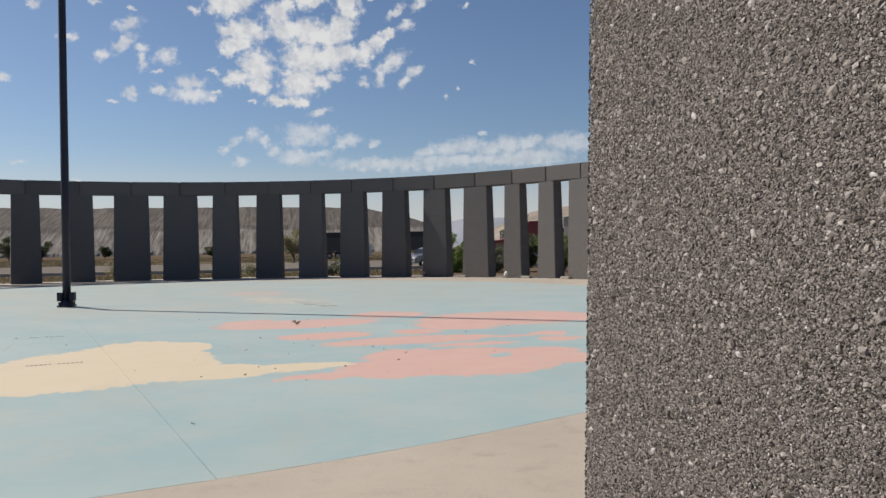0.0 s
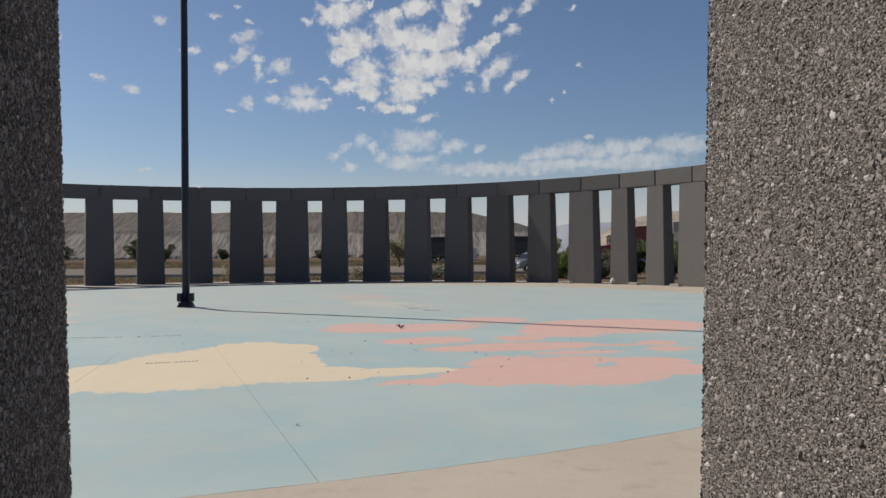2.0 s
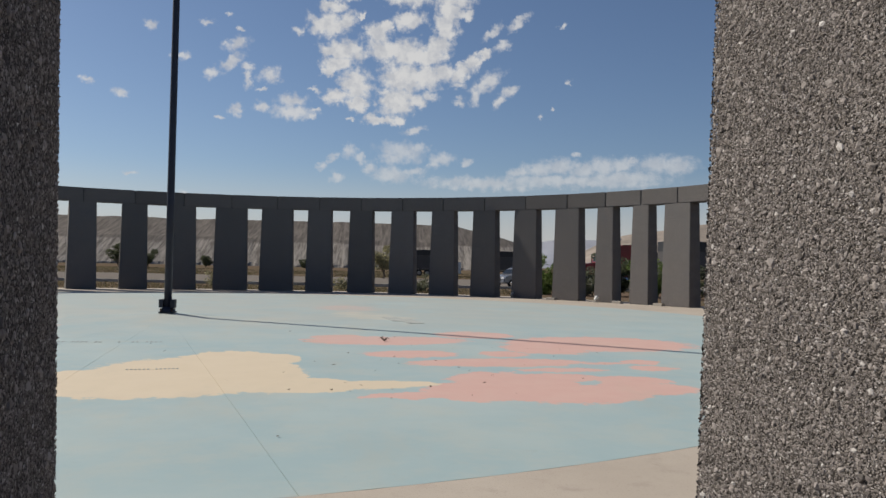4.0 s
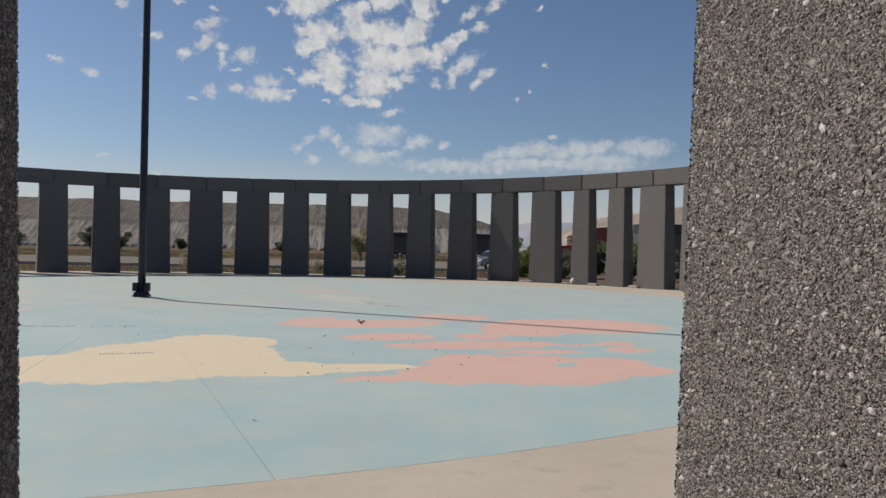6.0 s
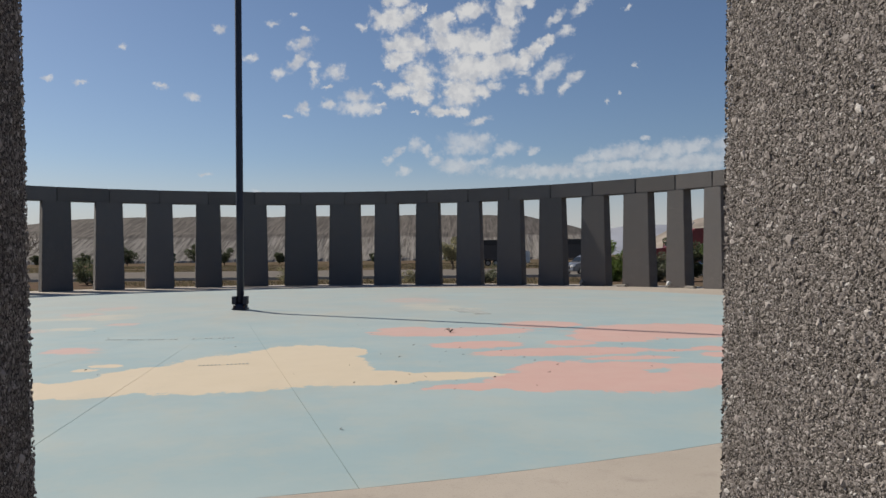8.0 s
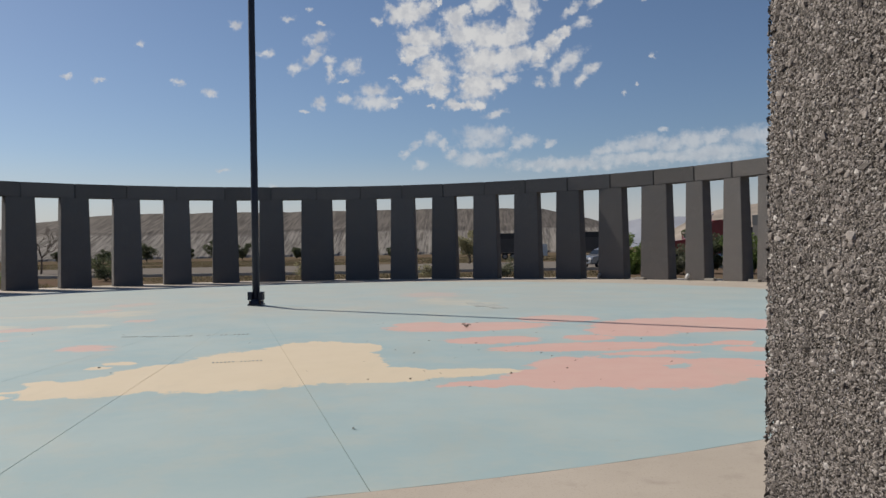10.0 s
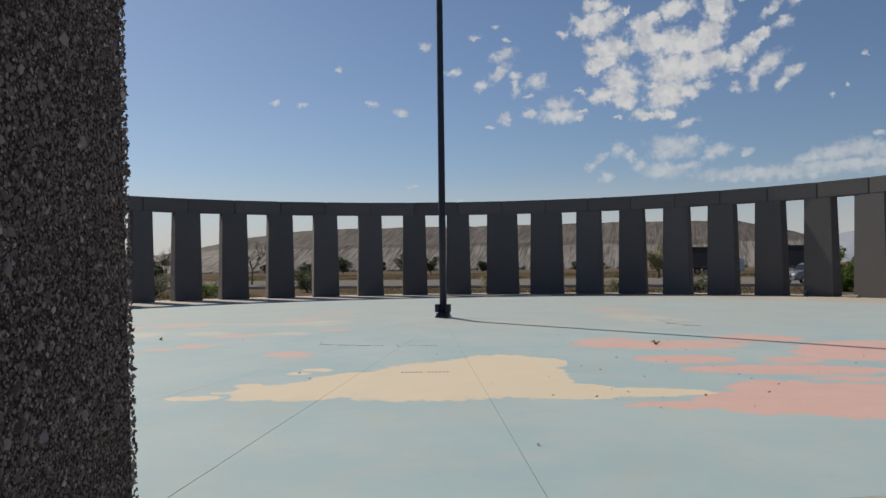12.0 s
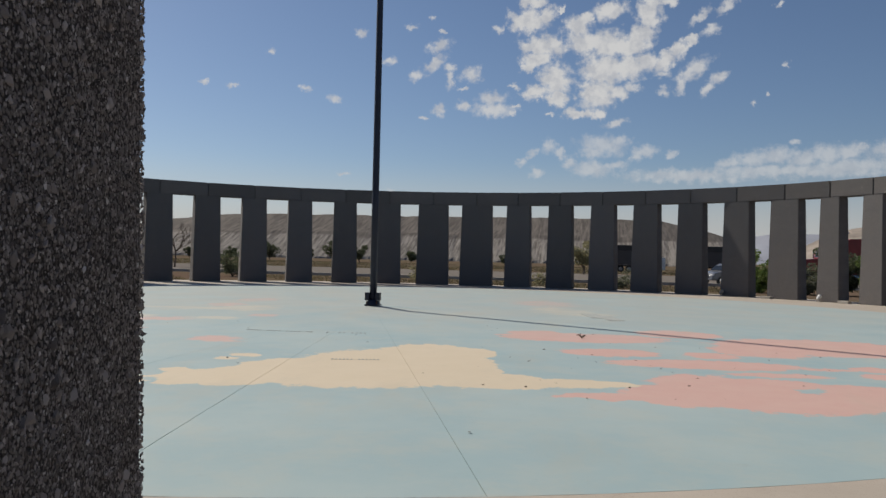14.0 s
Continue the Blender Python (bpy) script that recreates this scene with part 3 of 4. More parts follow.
# pebbles that stand out of the two pillars of the gate
def lump(kind):
    bm = bmesh.new()
    if kind == "chip":
        v = [bm.verts.new(p) for p in ((1, 0, 0), (0, 1, 0), (-1, 0, 0), (0, -1, 0), (0, 0, 1), (0, 0, -1))]
        for i in range(4):
            bm.faces.new((v[i], v[(i + 1) % 4], v[4]))
            bm.faces.new((v[(i + 1) % 4], v[i], v[5]))
    else:
        bmesh.ops.create_icosphere(bm, subdivisions=1, radius=1.0)
    bm.verts.index_update()
    got = np.array([v.co[:] for v in bm.verts]), np.array([[v.index for v in f.verts] for f in bm.faces])
    bm.free()
    return got


CHIP, ROUND = lump("chip"), lump("round")


def pebbles(name, parent, spots, sizes, normal, seed, form=CHIP):
    """Half-sunk stones, one island each."""
    g = np.random.default_rng(seed)
    k = len(spots)
    form_v, form_f = form
    scale = sizes[:, None] * g.uniform(0.6, 1.35, (k, 3))
    shape = form_v[None] * (1 + g.uniform(-0.32, 0.30, (k, len(form_v), 1))) * scale[:, None, :]
    q = g.normal(size=(k, 4))
    q /= np.linalg.norm(q, axis=1)[:, None]
    w, x, y, z = q.T
    rot = np.stack([np.stack([1 - 2 * (y * y + z * z), 2 * (x * y - z * w), 2 * (x * z + y * w)], 1),
                    np.stack([2 * (x * y + z * w), 1 - 2 * (x * x + z * z), 2 * (y * z - x * w)], 1),
                    np.stack([2 * (x * z - y * w), 2 * (y * z + x * w), 1 - 2 * (x * x + y * y)], 1)], 1)
    v = np.einsum("kij,kvj->kvi", rot, shape)
    v -= np.einsum("kvi,i->kv", v, normal)[:, :, None] * normal * 0.42
    v += (spots - normal * sizes[:, None] * 0.2)[:, None, :]
    f = form_f[None] + (np.arange(k) * len(form_v))[:, None, None]
    me = from_arrays(name, v.reshape(-1, 3).tolist(), f.reshape(-1, 3).tolist(), STONE)
    ob = new(name, me)
    ob.parent = parent
    return tagged(ob, "grey and tan pebbles set in the concrete face", kind="stuff")


def stone_sizes(g, k, coarse=False):
    if coarse:
        return np.clip(g.lognormal(math.log(0.0038), 0.28, k), 0.0028, 0.0072)
    return np.clip(g.lognormal(math.log(0.0021), 0.30, k), 0.0012, 0.0033)


def cover(parent, sign, seed, z0, z1, dense):
    """Stones on the passage side (x = sign) and on the inner face beside its corner."""
    g = np.random.default_rng(seed)
    def half(z):
        return NEAR_W / 2 + LEAN * (1 - z / PILLAR_H)
    for coarse, share, form, step in ((False, 1.0, CHIP, 1), (True, 0.035, ROUND, 5)):
        k = int((z1 - z0) * 0.76 * dense * share)
        z = g.uniform(z0, z1, k)
        y = g.uniform(-LEAN * (1 - z / PILLAR_H) + 0.006, DEPTH + LEAN * (1 - z / PILLAR_H) - 0.008, k)
        spots = np.stack([sign * half(z), y, z], 1)
        pebbles("passage_pebbles", parent, spots, stone_sizes(g, k, coarse), np.array([sign, 0, 0.0]), seed + step, form)
    k = int((z1 - z0) * 0.14 * dense)
    z = g.uniform(z0, z1, k)
    x = sign * (half(z) - g.uniform(0.002, 0.14, k))
    spots = np.stack([x, -LEAN * (1 - z / PILLAR_H), z], 1)
    pebbles("corner_pebbles", parent, spots, stone_sizes(g, k), np.array([0, -1.0, 0]), seed + 2)


cover(pillars[NEAR_RIGHT], 1, 11, 0.92, 2.12, 172000)
cover(pillars[NEAR_LEFT], -1, 21, 0.92, 2.12, 70000)

# ---------------------------------------------------------------- the flagpole
z0 = crown(0)
pole = empty("flagpole", pose(0, 0, z0), "tall dark navy steel flagpole bolted to the plaza", "flagpole")
part("shaft", tube([(0, 0, 0.05), (0, 0, 3), (0, 0, 9), (0, 0, 22)], [0.098, 0.096, 0.088, 0.055], 20), NAVY, pole, smooth=True)
part("base_plate", box(0, 0, 0.02, 0.38, 0.38, 0.04, 0.008), NAVY, pole)
part("base_collar", tube([(0, 0, 0.04), (0, 0, 0.10), (0, 0, 0.16)], [0.19, 0.17, 0.115], 16), NAVY, pole)
part("junction_box", box(-0.15, -0.02, 0.25, 0.12, 0.18, 0.22, 0.012), NAVY, pole, "small dark metal box on the shaft")
part("junction_box", box(0.15, -0.02, 0.25, 0.12, 0.18, 0.22, 0.012), NAVY, pole, "small dark metal box on the shaft")
for k in range(4):
    a = math.tau * (k + 0.5) / 4
    part("anchor_bolt", tube([(0.2 * math.cos(a), 0.2 * math.sin(a), 0.03), (0.2 * math.cos(a), 0.2 * math.sin(a), 0.12)], [0.022, 0.022], 6), RUST, pole)


def on_plaza(x, y, up=0.0):
    return (x, y, crown(math.hypot(x, y)) + up)


# dead leaves and grit blown over the paint
g = np.random.default_rng(5)
for k in range(60):
    if k < 34:
        u, v = g.normal(3.6, 1.8), g.normal(11.6, 2.0)
    else:
        u, v = g.uniform(-6, 7), g.uniform(5.5, 17)
    x, y = 6.1 + 0.970 * u - 0.242 * v, -21 + 0.242 * u + 0.970 * v
    if math.hypot(x, y) > R_DISC:
        continue
    s = g.uniform(0.012, 0.03)
    bm = bmesh.new()
    a = [bm.verts.new(p) for p in ((-s, 0, 0.004), (0, -s * 0.5, 0.0), (s, 0, 0.006 + s * 0.25), (0, s * 0.5, 0.002 + s * 0.3))]
    bm.faces.new((a[0], a[1], a[2]))
    bm.faces.new((a[0], a[2], a[3]))
    bm.faces.ensure_lookup_table()
    bmesh.ops.solidify(bm, geom=bm.faces[:], thickness=0.003)
    thing("dead_leaf", bm, BARK, pose(*on_plaza(x, y, 0.004), 0, 0, g.uniform(0, 360)), "dry brown curled leaf on the painted plaza", "leaf", "dead leaves on the plaza")

# a dried tuft that has lodged on the paint
x, y = 5.84, -6.0
bm = bmesh.new()
for k in range(22):
    a, t = g.uniform(0, math.tau), g.uniform(0.04, 0.13)
    tube([(0, 0, 0.01), (math.cos(a) * t * 0.6, math.sin(a) * t * 0.6, t * 0.7), (math.cos(a) * t, math.sin(a) * t, t * g.uniform(0.3, 1))], [0.008, 0.006, 0.002], 4, bm)
thing("dry_weed", bm, BARK, pose(*on_plaza(x, y)), "dried brown weed tuft on the plaza", "weed")


def weed(x, y, h, count, mat, seed):
    g = np.random.default_rng(seed)
    bm = bmesh.new()
    for k in range(count):
        a, t = g.uniform(0, math.tau), g.uniform(0.3, 1) * h
        r = t * g.uniform(0.15, 0.7)
        p = Vector((g.normal(0, h * 0.1), g.normal(0, h * 0.1), 0))
        s = Vector((-math.sin(a), math.cos(a), 0)) * h * 0.035
        q = p + Vector((math.cos(a) * r * 0.4, math.sin(a) * r * 0.4, t * 0.6))
        e = p + Vector((math.cos(a) * r, math.sin(a) * r, t))
        vs = [bm.verts.new(v) for v in (p - s, p + s, q + s, q - s, e)]
        bm.faces.new((vs[0], vs[1], vs[2], vs[3]))
        bm.faces.new((vs[3], vs[2], vs[4]))
    return bm


for k, (x, y, h) in enumerate(((-4.78, -7.38, 0.16), (-4.68, -7.2, 0.09), (-4.3, -6.66, 0.09))):
    thing("weed", weed(x, y, h, 40, LEAF_GREEN, 60 + k), LEAF_GREEN, pose(*on_plaza(x, y)), "small green weed growing from a paving joint", "weed", "weeds in the joints")


# ---------------------------------------------------------------- small lights at the feet of the pillars
def ground_light(a, aside, white):
    r = R_RING - LEAN - 0.24
    t = radians(a)
    ob = empty("ground_light", pose(r * math.cos(t) + aside * math.sin(t), r * math.sin(t) - aside * math.cos(t), 0.006, 0, 0, a - 90),
               "small white floodlight standing before a pillar foot" if white else "small grey floodlight standing before a pillar foot", "floodlight", "floodlights of the ring")
    part("foot", box(0, 0, 0.02, 0.20, 0.16, 0.04, 0.01), GREYMETAL, ob)
    part("stem", tube([(0, 0, 0.03), (0, 0, 0.12)], [0.025, 0.025], 8), GREYMETAL, ob)
    bm = tube([(0, -0.10, 0.10), (0, 0.0, 0.17), (0, 0.09, 0.235)], [0.045, 0.075, 0.085], 14)
    part("housing", bm, WHITE if white else GREYMETAL, ob, "white enamel lamp housing" if white else "")
    part("lens", tube([(0, 0.09, 0.235), (0, 0.097, 0.24)], [0.072, 0.068], 14), LAMP, ob)


ground_light(55.3, 0.0, False)
ground_light(42.7, 0.0, True)


def junction_plate(a, aside):
    r, t = R_RING - LEAN - 0.2, radians(a)
    ob = thing("ground_box", box(0, 0, 0.055, 0.46, 0.24, 0.11, 0.02), CURB,
               pose(r * math.cos(t) + aside * math.sin(t), r * math.sin(t) - aside * math.cos(t), 0.004, 0, 0, a - 90),
               "low pale concrete junction box at a pillar foot", "junction box", "junction boxes")


junction_plate(49.4, 0.0)
junction_plate(39.6, 0.0)
junction_plate(33.6, 0.0)


# ---------------------------------------------------------------- plants
EYE = (6.1, -21.1)


def at(az, dist):
    """A place by its bearing (degrees left of y) and distance from the gate."""
    return EYE[0] - math.sin(radians(az)) * dist, EYE[1] + math.cos(radians(az)) * dist


GZ = -0.16


def leaves(blobs, count, size, seed):
    """Small leaf blades scattered through uneven clumps."""
    g = np.random.default_rng(seed)
    vol = np.array([b[3] * b[4] * b[5] for b in blobs]) ** 0.7
    pick = g.choice(len(blobs), count, p=vol / vol.sum())
    b = np.array(blobs)[pick]
    d = g.normal(size=(count, 3))
    d /= np.linalg.norm(d, axis=1)[:, None]
    p = b[:, :3] + d * b[:, 3:6] * (g.uniform(0.25, 1.0, (count, 1)) ** 0.5)
    a = g.normal(size=(count, 3))
    a /= np.linalg.norm(a, axis=1)[:, None]
    c = np.cross(a, g.normal(size=(count, 3)))
    c /= np.linalg.norm(c, axis=1)[:, None]
    s = (size * g.uniform(0.6, 1.5, count))[:, None]
    v = np.stack([p - a * s, p + c * s * 0.45, p + a * s, p - c * s * 0.45], 1).reshape(-1, 3)
    f = np.arange(count * 4).reshape(-1, 4)
    return v.tolist(), f.tolist()


def shrub(name, az, dist, h, w, mat, count, seed, label, category="bush", trunk=0.0, size=0.05, group=""):
    g = np.random.default_rng(seed)
    x, y = at(az, dist)
    ob = empty(name, pose(x, y, GZ), label, category, group)
    bm = bmesh.new()
    blobs = []
    limbs = 9 if trunk else 12
    if trunk:
        tube([(0, 0, 0), (0.03 * h, 0.02 * h, trunk * 0.5), (0.01 * h, 0, trunk), (0, 0.02 * h, h * 0.7)], [0.035 * h, 0.028 * h, 0.022 * h, 0.008 * h], 8, bm)
    for k in range(limbs):
        a = math.tau * k / limbs + g.uniform(-0.4, 0.4)
        reach = w / 2 * g.uniform(0.35, 0.85)
        top = Vector((math.cos(a) * reach, math.sin(a) * reach, trunk + (h - trunk) * (g.uniform(0.35, 0.88) if trunk else g.uniform(0.16, 0.86))))
        root = Vector((0, 0, trunk * g.uniform(0.7, 1.1)))
        tube([root, root.lerp(top, 0.5) + Vector((0, 0, 0.06 * h)), top], [0.014 * h, 0.009 * h, 0.003 * h], 5, bm)
        r = w * g.uniform(0.13, 0.24)
        blobs.append((*top, r, r, r * g.uniform(0.6, 0.95)))
        low = root.lerp(top, g.uniform(0.35, 0.75))
        blobs.append((*low, r * 0.8, r * 0.8, r * 0.6))
    part("trunk" if trunk else "stems", bm, BARK, ob)
    v, f = leaves(blobs, count, size, seed + 100)
    crown_ob = new("crown", from_arrays("crown", v, f, mat))
    crown_ob.parent = ob
    return ob


# low shrubs behind the pillars
shrub("sage_bush", 26.2, 57, 1.7, 2.6, LEAF_DARK, 2600, 1, "round dark green desert bush behind the ring", size=0.07)
shrub("sage_bush", 36.5, 52, 1.5, 2.4, LEAF_GREY, 2200, 2, "rounded grey-green sage bush behind the ring", size=0.06)
shrub("sage_bush", 39.2, 48, 1.0, 2.0, LEAF_GREEN, 1500, 3, "bright green low bush behind the ring", size=0.05)
shrub("sage_bush", 33.0, 49, 0.9, 1.6, LEAF_GREEN, 1500, 4, "bright green low bush behind the ring", size=0.05)
shrub("sage_bush", 28.3, 54, 0.8, 1.3, LEAF_PALE, 1100, 5, "thin olive bush behind the ring", size=0.05)
shrub("sage_bush", 12.9, 50, 1.3, 1.5, LEAF_PALE, 1500, 6, "thin olive bush behind the ring", size=0.05)
shrub("sage_bush", 8.6, 50, 1.1, 1.2, LEAF_GREEN, 1300, 7, "green upright bush behind the ring", size=0.05)
shrub("sage_bush", -1.6, 49, 1.15, 2.4, LEAF_GREY, 2000, 8, "rounded grey-green sage bush behind the ring", size=0.06)
shrub("oleander_bush", -10.9, 50, 2.5, 3.0, LEAF_GREEN, 5200, 9, "tall leafy green oleander bush beside the pillars", size=0.075)
shrub("oleander_bush", -13.7, 49, 1.8, 2.6, LEAF_GREY, 3600, 10, "grey-green oleander bush beside the pillars", size=0.065)
shrub("oleander_bush", -15.7, 50, 3.1, 3.0, LEAF_DARK, 6200, 11, "tall dense green oleander bush beside the pillars", size=0.08)
shrub("oleander_bush", -18.4, 49, 2.4, 2.7, LEAF_GREEN, 4600, 12, "tall leafy green oleander bush beside the pillars", size=0.075)
shrub("oleander_bush", -21.0, 48, 2.0, 2.2, LEAF_DARK, 3000, 13, "dense green oleander bush beside the pillars", size=0.07)
shrub("sage_bush", 4.0, 51, 0.8, 1.1, LEAF_PALE, 900, 14, "thin olive bush behind the ring", size=0.05)

# trees at the foot of the tailings
TREES = [(26.4, 200, 3.2, 3.6), (23.7, 200, 4.4, 4.4), (19.2, 190, 5.2, 4.2), (17.3, 185, 4.2, 4.4), (20.9, 200, 3.0, 2.6), (36.6, 130, 3.4, 4.4),
         (38.8, 140, 2.9, 3.2), (6.6, 230, 2.8, 4.2), (5.0, 235, 2.5, 3.4), (29.2, 230, 3.4, 3.0), (31.9, 190, 3.0, 3.0), (13.5, 210, 3.0, 3.2), (9.5, 215, 2.6, 3.0)]
for k, (a, d, h, w) in enumerate(TREES):
    shrub("mesquite_tree", a, d, h, w, LEAF_DARK, 2400, 30 + k, "small round dark mesquite tree below the tailings slope", "tree", h * 0.08, 0.17, "mesquite trees")
shrub("cottonwood_tree", 0.95, 92, 4.3, 4.2, LEAF_PALE, 3200, 70, "sparse pale-leaved young cottonwood tree beside the road", "tree", 1.0, 0.11)


def bare_tree(az, dist, h, seed):
    g = np.random.default_rng(seed)
    x, y = at(az, dist)
    bm = bmesh.new()

    def grow(p, d, length, r, depth):
        q = p + d * length
        tube([p, p.lerp(q, 0.5) + Vector(g.normal(0, 0.03 * length, 3)), q], [r, r * 0.8, r * 0.6], 5, bm)
        if depth:
            for k in range(4 if depth > 3 else 3):
                grow(q, (d + Vector(g.normal(0, 0.62, 3)) + Vector((0, 0, 0.12))).normalized(), length * g.uniform(0.6, 0.8), r * 0.58, depth - 1)

    grow(Vector((0, 0, 0)), Vector((0.05, 0, 1)).normalized(), h * 0.25, h * 0.016, 5)
    thing("bare_tree", bm, BARK, pose(x, y, GZ), "leafless grey tree with thin spread branches", "tree")


bare_tree(30.1, 85, 6.6, 3)
bare_tree(35.9, 88, 5.6, 4)

# dry grass between the plaza and the road, and over the field beyond
g = np.random.default_rng(8)
k = 60000
az_ = g.uniform(-24, 44, k)
d_ = np.where(g.random(k) < 0.22, g.uniform(45.5, 60, k), g.uniform(95, 190, k))
px = EYE[0] - np.sin(np.radians(az_)) * d_
py = EYE[1] + np.cos(np.radians(az_)) * d_
keep = (np.hypot(px, py) > 23.2) & ((py < 35) | (py > 76)) & (np.array([noise.noise((a * 0.07, b * 0.07, 3)) for a, b in zip(px, py)]) > -0.12)
px, py, d_ = px[keep], py[keep], d_[keep]
k = len(px)
tall = g.uniform(0.12, 0.42, k) * np.where(d_ > 80, 0.3, 0.55)
th = g.uniform(0, math.tau, k)
w_ = np.where(d_ > 80, 0.22, 0.035)
dx, dy = np.cos(th) * w_, np.sin(th) * w_
lean = g.normal(0, 0.1, (k, 2))
v = np.stack([np.stack([px - dx, py - dy, np.full(k, GZ)], 1), np.stack([px + dx, py + dy, np.full(k, GZ)], 1),
              np.stack([px + lean[:, 0], py + lean[:, 1], GZ + tall], 1)], 1).reshape(-1, 3)
grass = new("dry_grass", from_arrays("dry_grass", v.tolist(), np.arange(3 * k).reshape(-1, 3).tolist(), DRYGRASS))
tagged(grass, "dry olive grass and weeds round the plaza", "grass", kind="stuff")

# ---------------------------------------------------------------- road
bm = box(0, 57.0, GZ + 0.02, 900, 37, 0.06)
thing("road", bm, ROAD, label="wide pale worn asphalt road and truck parking", category="road", kind="structure")
for k in range(60):
    x = -120 + k * 4.02
    ob = part("kerb_stone", box(0, 0, 0, 4.0, 0.16, 0.24, 0.02), CURB, bpy.data.objects["road"])
    ob.matrix_basis = pose(x, 38.2, GZ + 0.10)


# ---------------------------------------------------------------- hills
def ridge(name, a0, a1, dist, crest, mat, label, steps, rows, seed, gully):
    """A long slope round the gate; crest(az) is its height in degrees over the horizon."""
    bm = bmesh.new()
    lines = []
    for j in range(rows + 1):
        t = j / rows
        line = []
        for i in range(steps + 1):
            a = a0 + (a1 - a0) * i / steps
            top = math.tan(radians(crest(a))) * dist * 1.18 + 1.5
            rough = noise.fractal(Vector((a * gully, t * 1.2, seed)), 0.9, 2.1, 5)
            prof = (t / 0.45) * 0.56 if t < 0.45 else (0.56 + 0.06 * (t - 0.45) / 0.1 if t < 0.55 else 0.62 + 0.38 * (t - 0.55) / 0.45)
            d = dist + dist * 0.18 * t + rough * dist * 0.008 * (1 - t * 0.6) * (t > 0)
            z = GZ + (top - GZ) * prof + (rough * 0.05 * top * (1 - t) if 0 < j else -1)
            x, y = at(a, d)
            line.append(bm.verts.new((x, y, z)))
        lines.append(line)
    back = [bm.verts.new((*at(a0 + (a1 - a0) * i / steps, dist * 1.5), -2)) for i in range(steps + 1)]
    lines.append(back)
    for p, q in zip(lines, lines[1:]):
        for i in range(steps):
            bm.faces.new((p[i], q[i], q[i + 1], p[i + 1]))
    bmesh.ops.recalc_face_normals(bm, faces=bm.faces)
    if sum(f.normal.z for f in bm.faces) < 0:
        bmesh.ops.reverse_faces(bm, faces=bm.faces)
    return thing(name, bm, mat, label=label, category="hill", kind="structure")


def span(points):
    xs, ys = [p[0] for p in points], [p[1] for p in points]
    return lambda a: float(np.interp(a, xs, ys)) + 0.05 * noise.noise((a * 0.9, 2.0, 1.0))


ridge("tailings_slope", 46, -10.5, 330,
      span([(-10.5, 0.2), (-9, 1.7), (-7.8, 2.12), (-5.7, 2.6), (-4.3, 2.93), (3, 3.05), (18, 2.92), (24, 2.85), (27, 2.68), (30.7, 2.2), (35.3, 1.2), (39, 0.8), (46, 0.3)]),
      HILL, "long pale eroded mine tailings slope with a dark crest", 560, 26, 3.0, 1.6)
ridge("desert_hill", -12.2, -40, 600,
      span([(-40, 3.2), (-30, 3.6), (-21.7, 3.25), (-19, 2.8), (-16.5, 2.45), (-14.5, 1.7), (-13, 0.9), (-12.2, 0.1)]),
      FARHILL, "bare tan desert hill in the distance", 240, 16, 7.0, 0.7)
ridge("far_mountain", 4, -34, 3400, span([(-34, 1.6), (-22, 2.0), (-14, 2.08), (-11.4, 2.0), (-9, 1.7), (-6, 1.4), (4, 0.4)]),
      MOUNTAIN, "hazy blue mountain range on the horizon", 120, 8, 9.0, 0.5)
ridge("plain_rise", -140, -320, 900, span([(-320, 0.8), (-230, 1.2), (-140, 0.7)]), FARHILL, "low tan desert rise on the far side", 120, 6, 12.0, 0.5)


# ---------------------------------------------------------------- vehicles
def wheel(x, y, r, wide, parent, rim_mat=CHROME):
    bm = bmesh.new()
    bmesh.ops.create_cone(bm, segments=24, radius1=r, radius2=r, depth=wide, cap_ends=True)
    bmesh.ops.bevel(bm, geom=[e for e in bm.edges if abs(e.verts[0].co.z - e.verts[1].co.z) < 1e-6], offset=r * 0.09, segments=2, affect="EDGES")
    bmesh.ops.rotate(bm, matrix=Matrix.Rotation(math.pi / 2, 3, "X"), verts=bm.verts)
    bmesh.ops.translate(bm, vec=(x, y, r), verts=bm.verts)
    w = part("wheel", bm, TYRE, parent)
    for side in (-1, 1):
        e = wide / 2 * side
        part("rim", tube([(x, y + e * 0.9, r), (x, y + e * 1.02, r), (x, y + e * 1.06, r)], [r * 0.6, r * 0.56, r * 0.22], 16), rim_mat, w, "bright metal rim")


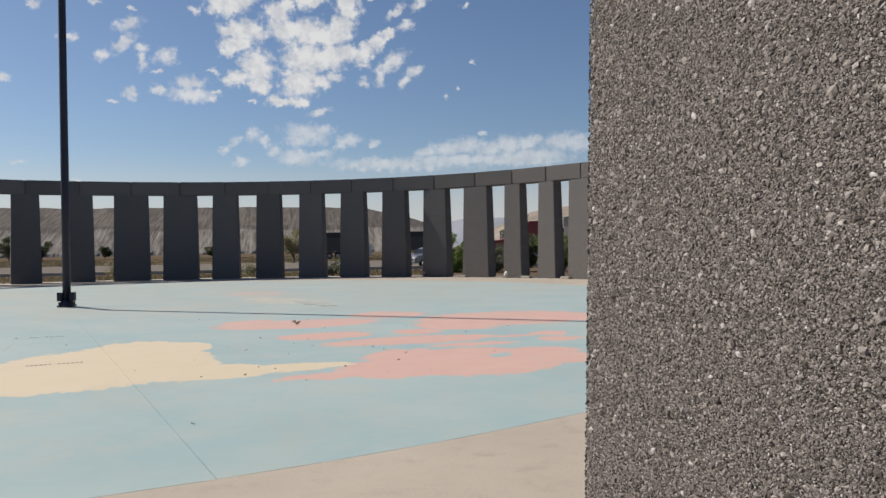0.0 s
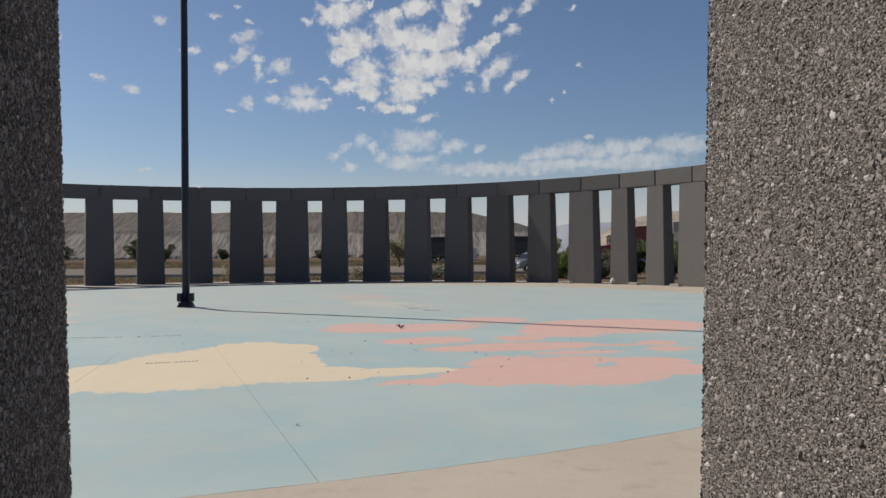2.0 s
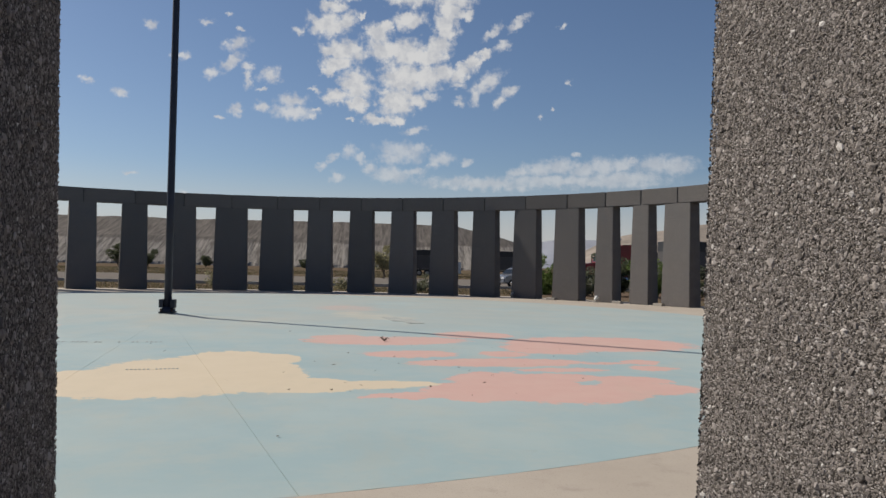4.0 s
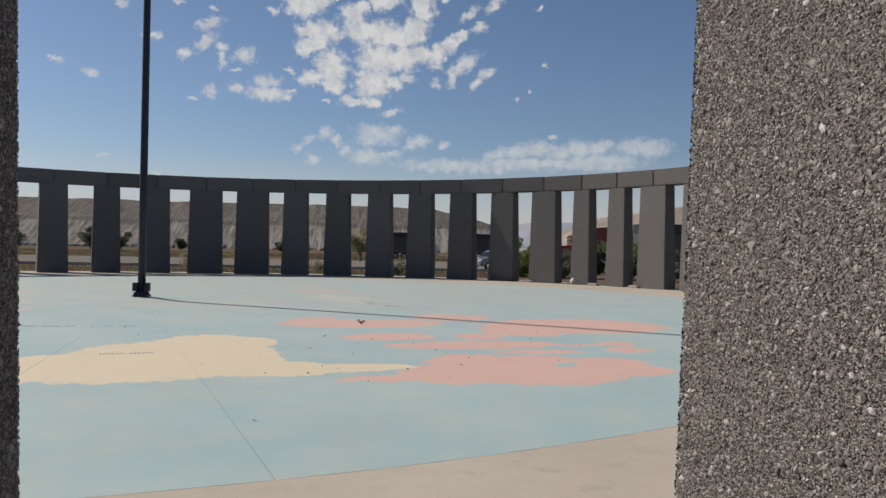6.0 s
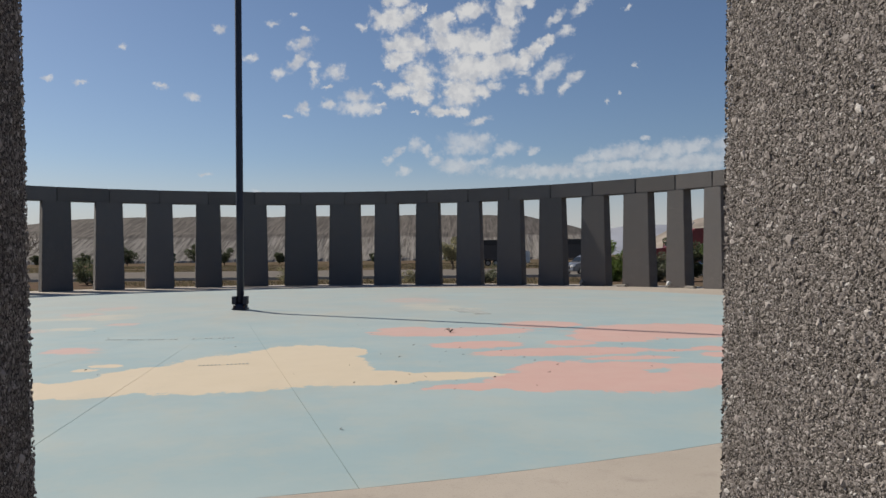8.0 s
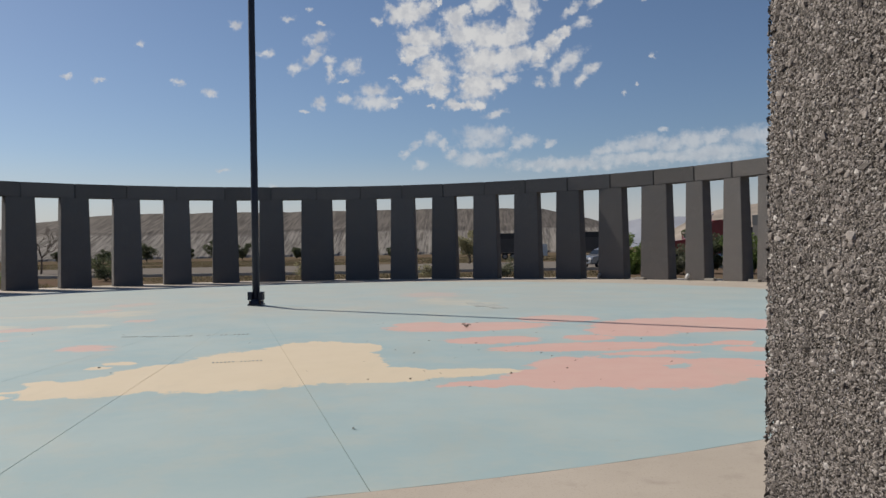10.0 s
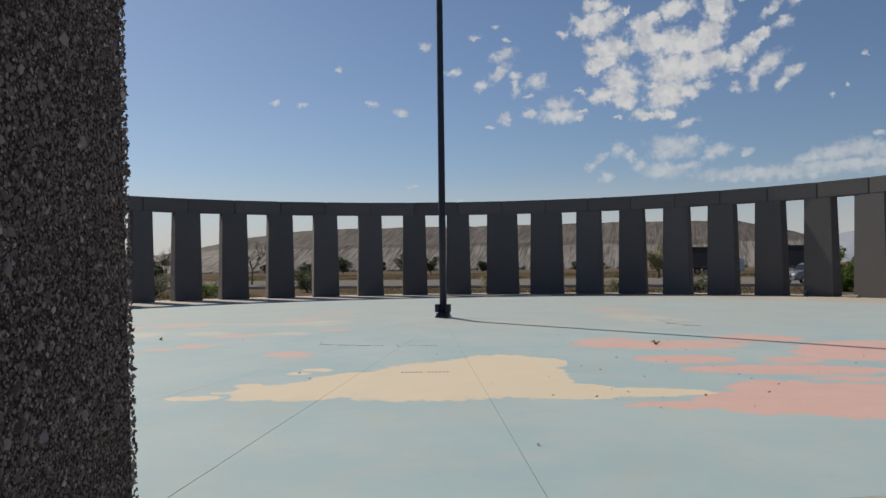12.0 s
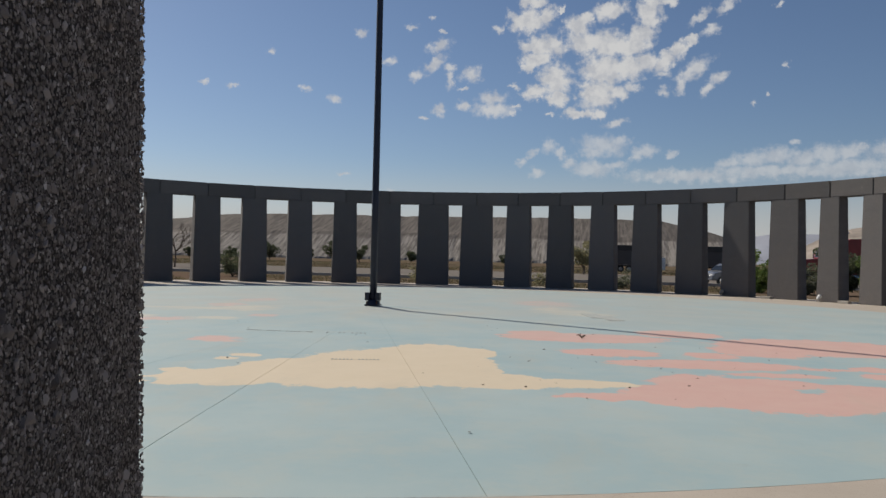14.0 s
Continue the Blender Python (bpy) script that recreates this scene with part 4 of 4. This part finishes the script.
def truck(m):
    """A bonneted tractor that faces -x; its length runs along +x."""
    ob = empty("semi_truck", m, "red bonneted semi tractor with chrome exhaust stacks", "truck")
    part("chassis", box(3.9, 0, 0.95, 7.4, 0.9, 0.28, 0.03), BLACK, ob)
    part("bonnet", outline([(0.1, 0.75), (0.0, 1.2), (0.12, 1.85), (0.5, 2.05), (1.9, 2.2), (1.9, 0.95), (1.75, 1.15), (0.75, 1.15), (0.6, 0.75)], -0.8, 0.8, 0.05), RED, ob, "red bonnet")
    part("grille", box(0.0, 0, 1.4, 0.06, 1.0, 0.9, 0.02), CHROME, ob)
    part("bumper", box(-0.12, 0, 0.65, 0.22, 2.35, 0.36, 0.05), CHROME, ob)
    part("cab", outline([(1.9, 0.9), (1.9, 2.2), (2.15, 3.05), (2.5, 3.25), (3.5, 3.3), (3.5, 0.9)], -1.15, 1.15, 0.06), RED, ob)
    part("sleeper", outline([(3.53, 0.9), (3.53, 3.3), (3.9, 3.75), (5.2, 3.8), (5.2, 0.9)], -1.15, 1.15, 0.06), RED, ob)
    for s in (-1, 1):
        part("side_window", box(2.75, s * 1.155, 2.55, 0.9, 0.03, 0.7, 0.01), GLASS, ob)
        part("fender", outline([(0.55, 1.15), (0.75, 1.45), (1.25, 1.55), (1.75, 1.3), (1.9, 0.95), (1.78, 0.95), (1.6, 1.2), (1.2, 1.4), (0.8, 1.3), (0.68, 1.1)], s * 0.8, s * 1.15, 0.0), RED, ob)
        part("headlight", box(0.2, s * 0.95, 1.15, 0.2, 0.28, 0.26, 0.04), LAMP, ob)
        part("exhaust_stack", tube([(3.62, s * 1.26, 1.0), (3.62, s * 1.26, 3.7), (3.62, s * 1.26, 4.0), (3.85, s * 1.26, 4.25)], [0.1, 0.09, 0.09, 0.085], 12), CHROME, ob, "polished chrome exhaust stack")
        part("fuel_tank", tube([(3.9, s * 0.9, 0.75), (5.3, s * 0.9, 0.75)], [0.33, 0.33], 16), CHROME, ob)
        part("mirror", box(1.95, s * 1.35, 2.45, 0.1, 0.18, 0.5, 0.03), CHROME, ob)
        wheel(1.22, s * 0.98, 0.52, 0.3, ob)
        for x in (5.9, 7.15):
            wheel(x, s * 0.85, 0.52, 0.55, ob)
    part("windscreen", box(2.03, 0, 2.62, 0.04, 1.9, 0.7, 0.01, turn=Matrix.Rotation(0.28, 4, "Y")), GLASS, ob)
    return ob


def trailer(m, length, mat, label):
    ob = empty("semi_trailer", m, label, "trailer", "parked trailers")
    part("box_body", box(length / 2, 0, 2.5, length, 2.55, 2.7, 0.04), mat, ob)
    part("top_rail", box(length / 2, 0, 3.75, length + 0.03, 2.62, 0.85, 0.03), BLACK, ob, "black upper band")
    part("underframe", box(length / 2, 0, 1.0, length * 0.96, 1.2, 0.22, 0.02), BLACK, ob)
    for s in (-1, 1):
        part("landing_leg", box(length * 0.22, s * 0.8, 0.6, 0.16, 0.16, 1.2, 0.01), GREYMETAL, ob)
        for x in (length - 2.6, length - 1.3):
            wheel(x, s * 0.9, 0.52, 0.55, ob, GREYMETAL)
    return ob


RZ = GZ + 0.053
truck(pose(21.5, 46.0, RZ))
trailer(pose(29.4, 46.0, RZ), 16.0, CHARCOAL, "long charcoal box trailer with a black upper band")


def far(az, dist, h=RZ, turn=0.0):
    x, y = at(az, dist)
    return pose(x, y, h, 0, 0, turn)


# trailers and a white cab parked on the far edge of the paved yard
trailer(far(-1.3, 125, GZ), 3.4, CHARCOAL, "short dark box trailer parked across the road")
trailer(far(-7.3, 125, GZ), 6.2, CHARCOAL, "dark box trailer parked across the road")
trailer(far(-18.3, 118, GZ), 8.0, CHARCOAL, "dark box trailer parked across the road")


def van(m, mat, label):
    ob = empty("van", m, label, "van")
    part("body", outline([(0, 0.45), (0, 1.15), (0.7, 1.35), (1.25, 2.25), (1.6, 2.4), (4.9, 2.4), (5.0, 2.2), (5.0, 0.45)], -0.98, 0.98, 0.05), mat, ob)
    part("windscreen", box(0.98, 0, 1.78, 0.04, 1.6, 0.85, 0.01, turn=Matrix.Rotation(0.55, 4, "Y")), GLASS, ob)
    for s in (-1, 1):
        part("side_window", box(1.9, s * 0.985, 1.8, 0.9, 0.03, 0.55, 0.01), GLASS, ob)
        part("headlight", box(0.03, s * 0.75, 0.95, 0.1, 0.3, 0.2, 0.02), LAMP, ob)
        for x in (0.95, 4.05):
            wheel(x, s * 0.85, 0.36, 0.24, ob)
    return ob


van(far(-2.5, 128, GZ), WHITE, "white van parked across the road")


def car(m):
    ob = empty("car", m, "silver hatchback car parked beside the road", "car")
    part("body", outline([(0.0, 0.42), (0.02, 0.72), (0.25, 0.88), (1.1, 1.02), (1.35, 1.05), (3.9, 1.08), (4.25, 1.0), (4.35, 0.7), (4.3, 0.38), (3.85, 0.32), (0.5, 0.3)], -0.88, 0.88, 0.07), SILVER, ob)
    part("cabin", outline([(1.1, 1.0), (1.85, 1.52), (2.2, 1.6), (3.3, 1.58), (3.9, 1.35), (4.15, 1.02)], -0.76, 0.76, 0.06), SILVER, ob)
    part("windscreen", box(1.46, 0, 1.27, 0.03, 1.36, 0.62, 0.01, turn=Matrix.Rotation(0.95, 4, "Y")), GLASS, ob)
    part("grille", box(0.0, 0, 0.6, 0.05, 0.9, 0.2, 0.02), BLACK, ob)
    part("bumper", box(0.0, 0, 0.42, 0.14, 1.7, 0.16, 0.05), SILVER, ob)
    for s in (-1, 1):
        part("side_window", box(2.35, s * 0.765, 1.3, 0.85, 0.03, 0.34, 0.01), GLASS, ob)
        part("side_window", box(3.3, s * 0.765, 1.28, 0.7, 0.03, 0.32, 0.01), GLASS, ob)
        part("headlight", box(0.12, s * 0.66, 0.76, 0.22, 0.34, 0.15, 0.03), LAMP, ob)
        part("door_mirror", box(1.6, s * 0.98, 1.08, 0.12, 0.2, 0.14, 0.04), SILVER, ob)
        for x in (0.82, 3.5):
            wheel(x, s * 0.8, 0.32, 0.22, ob)
    return ob


car(pose(14.2, 41.4, RZ, 0, 0, 35))
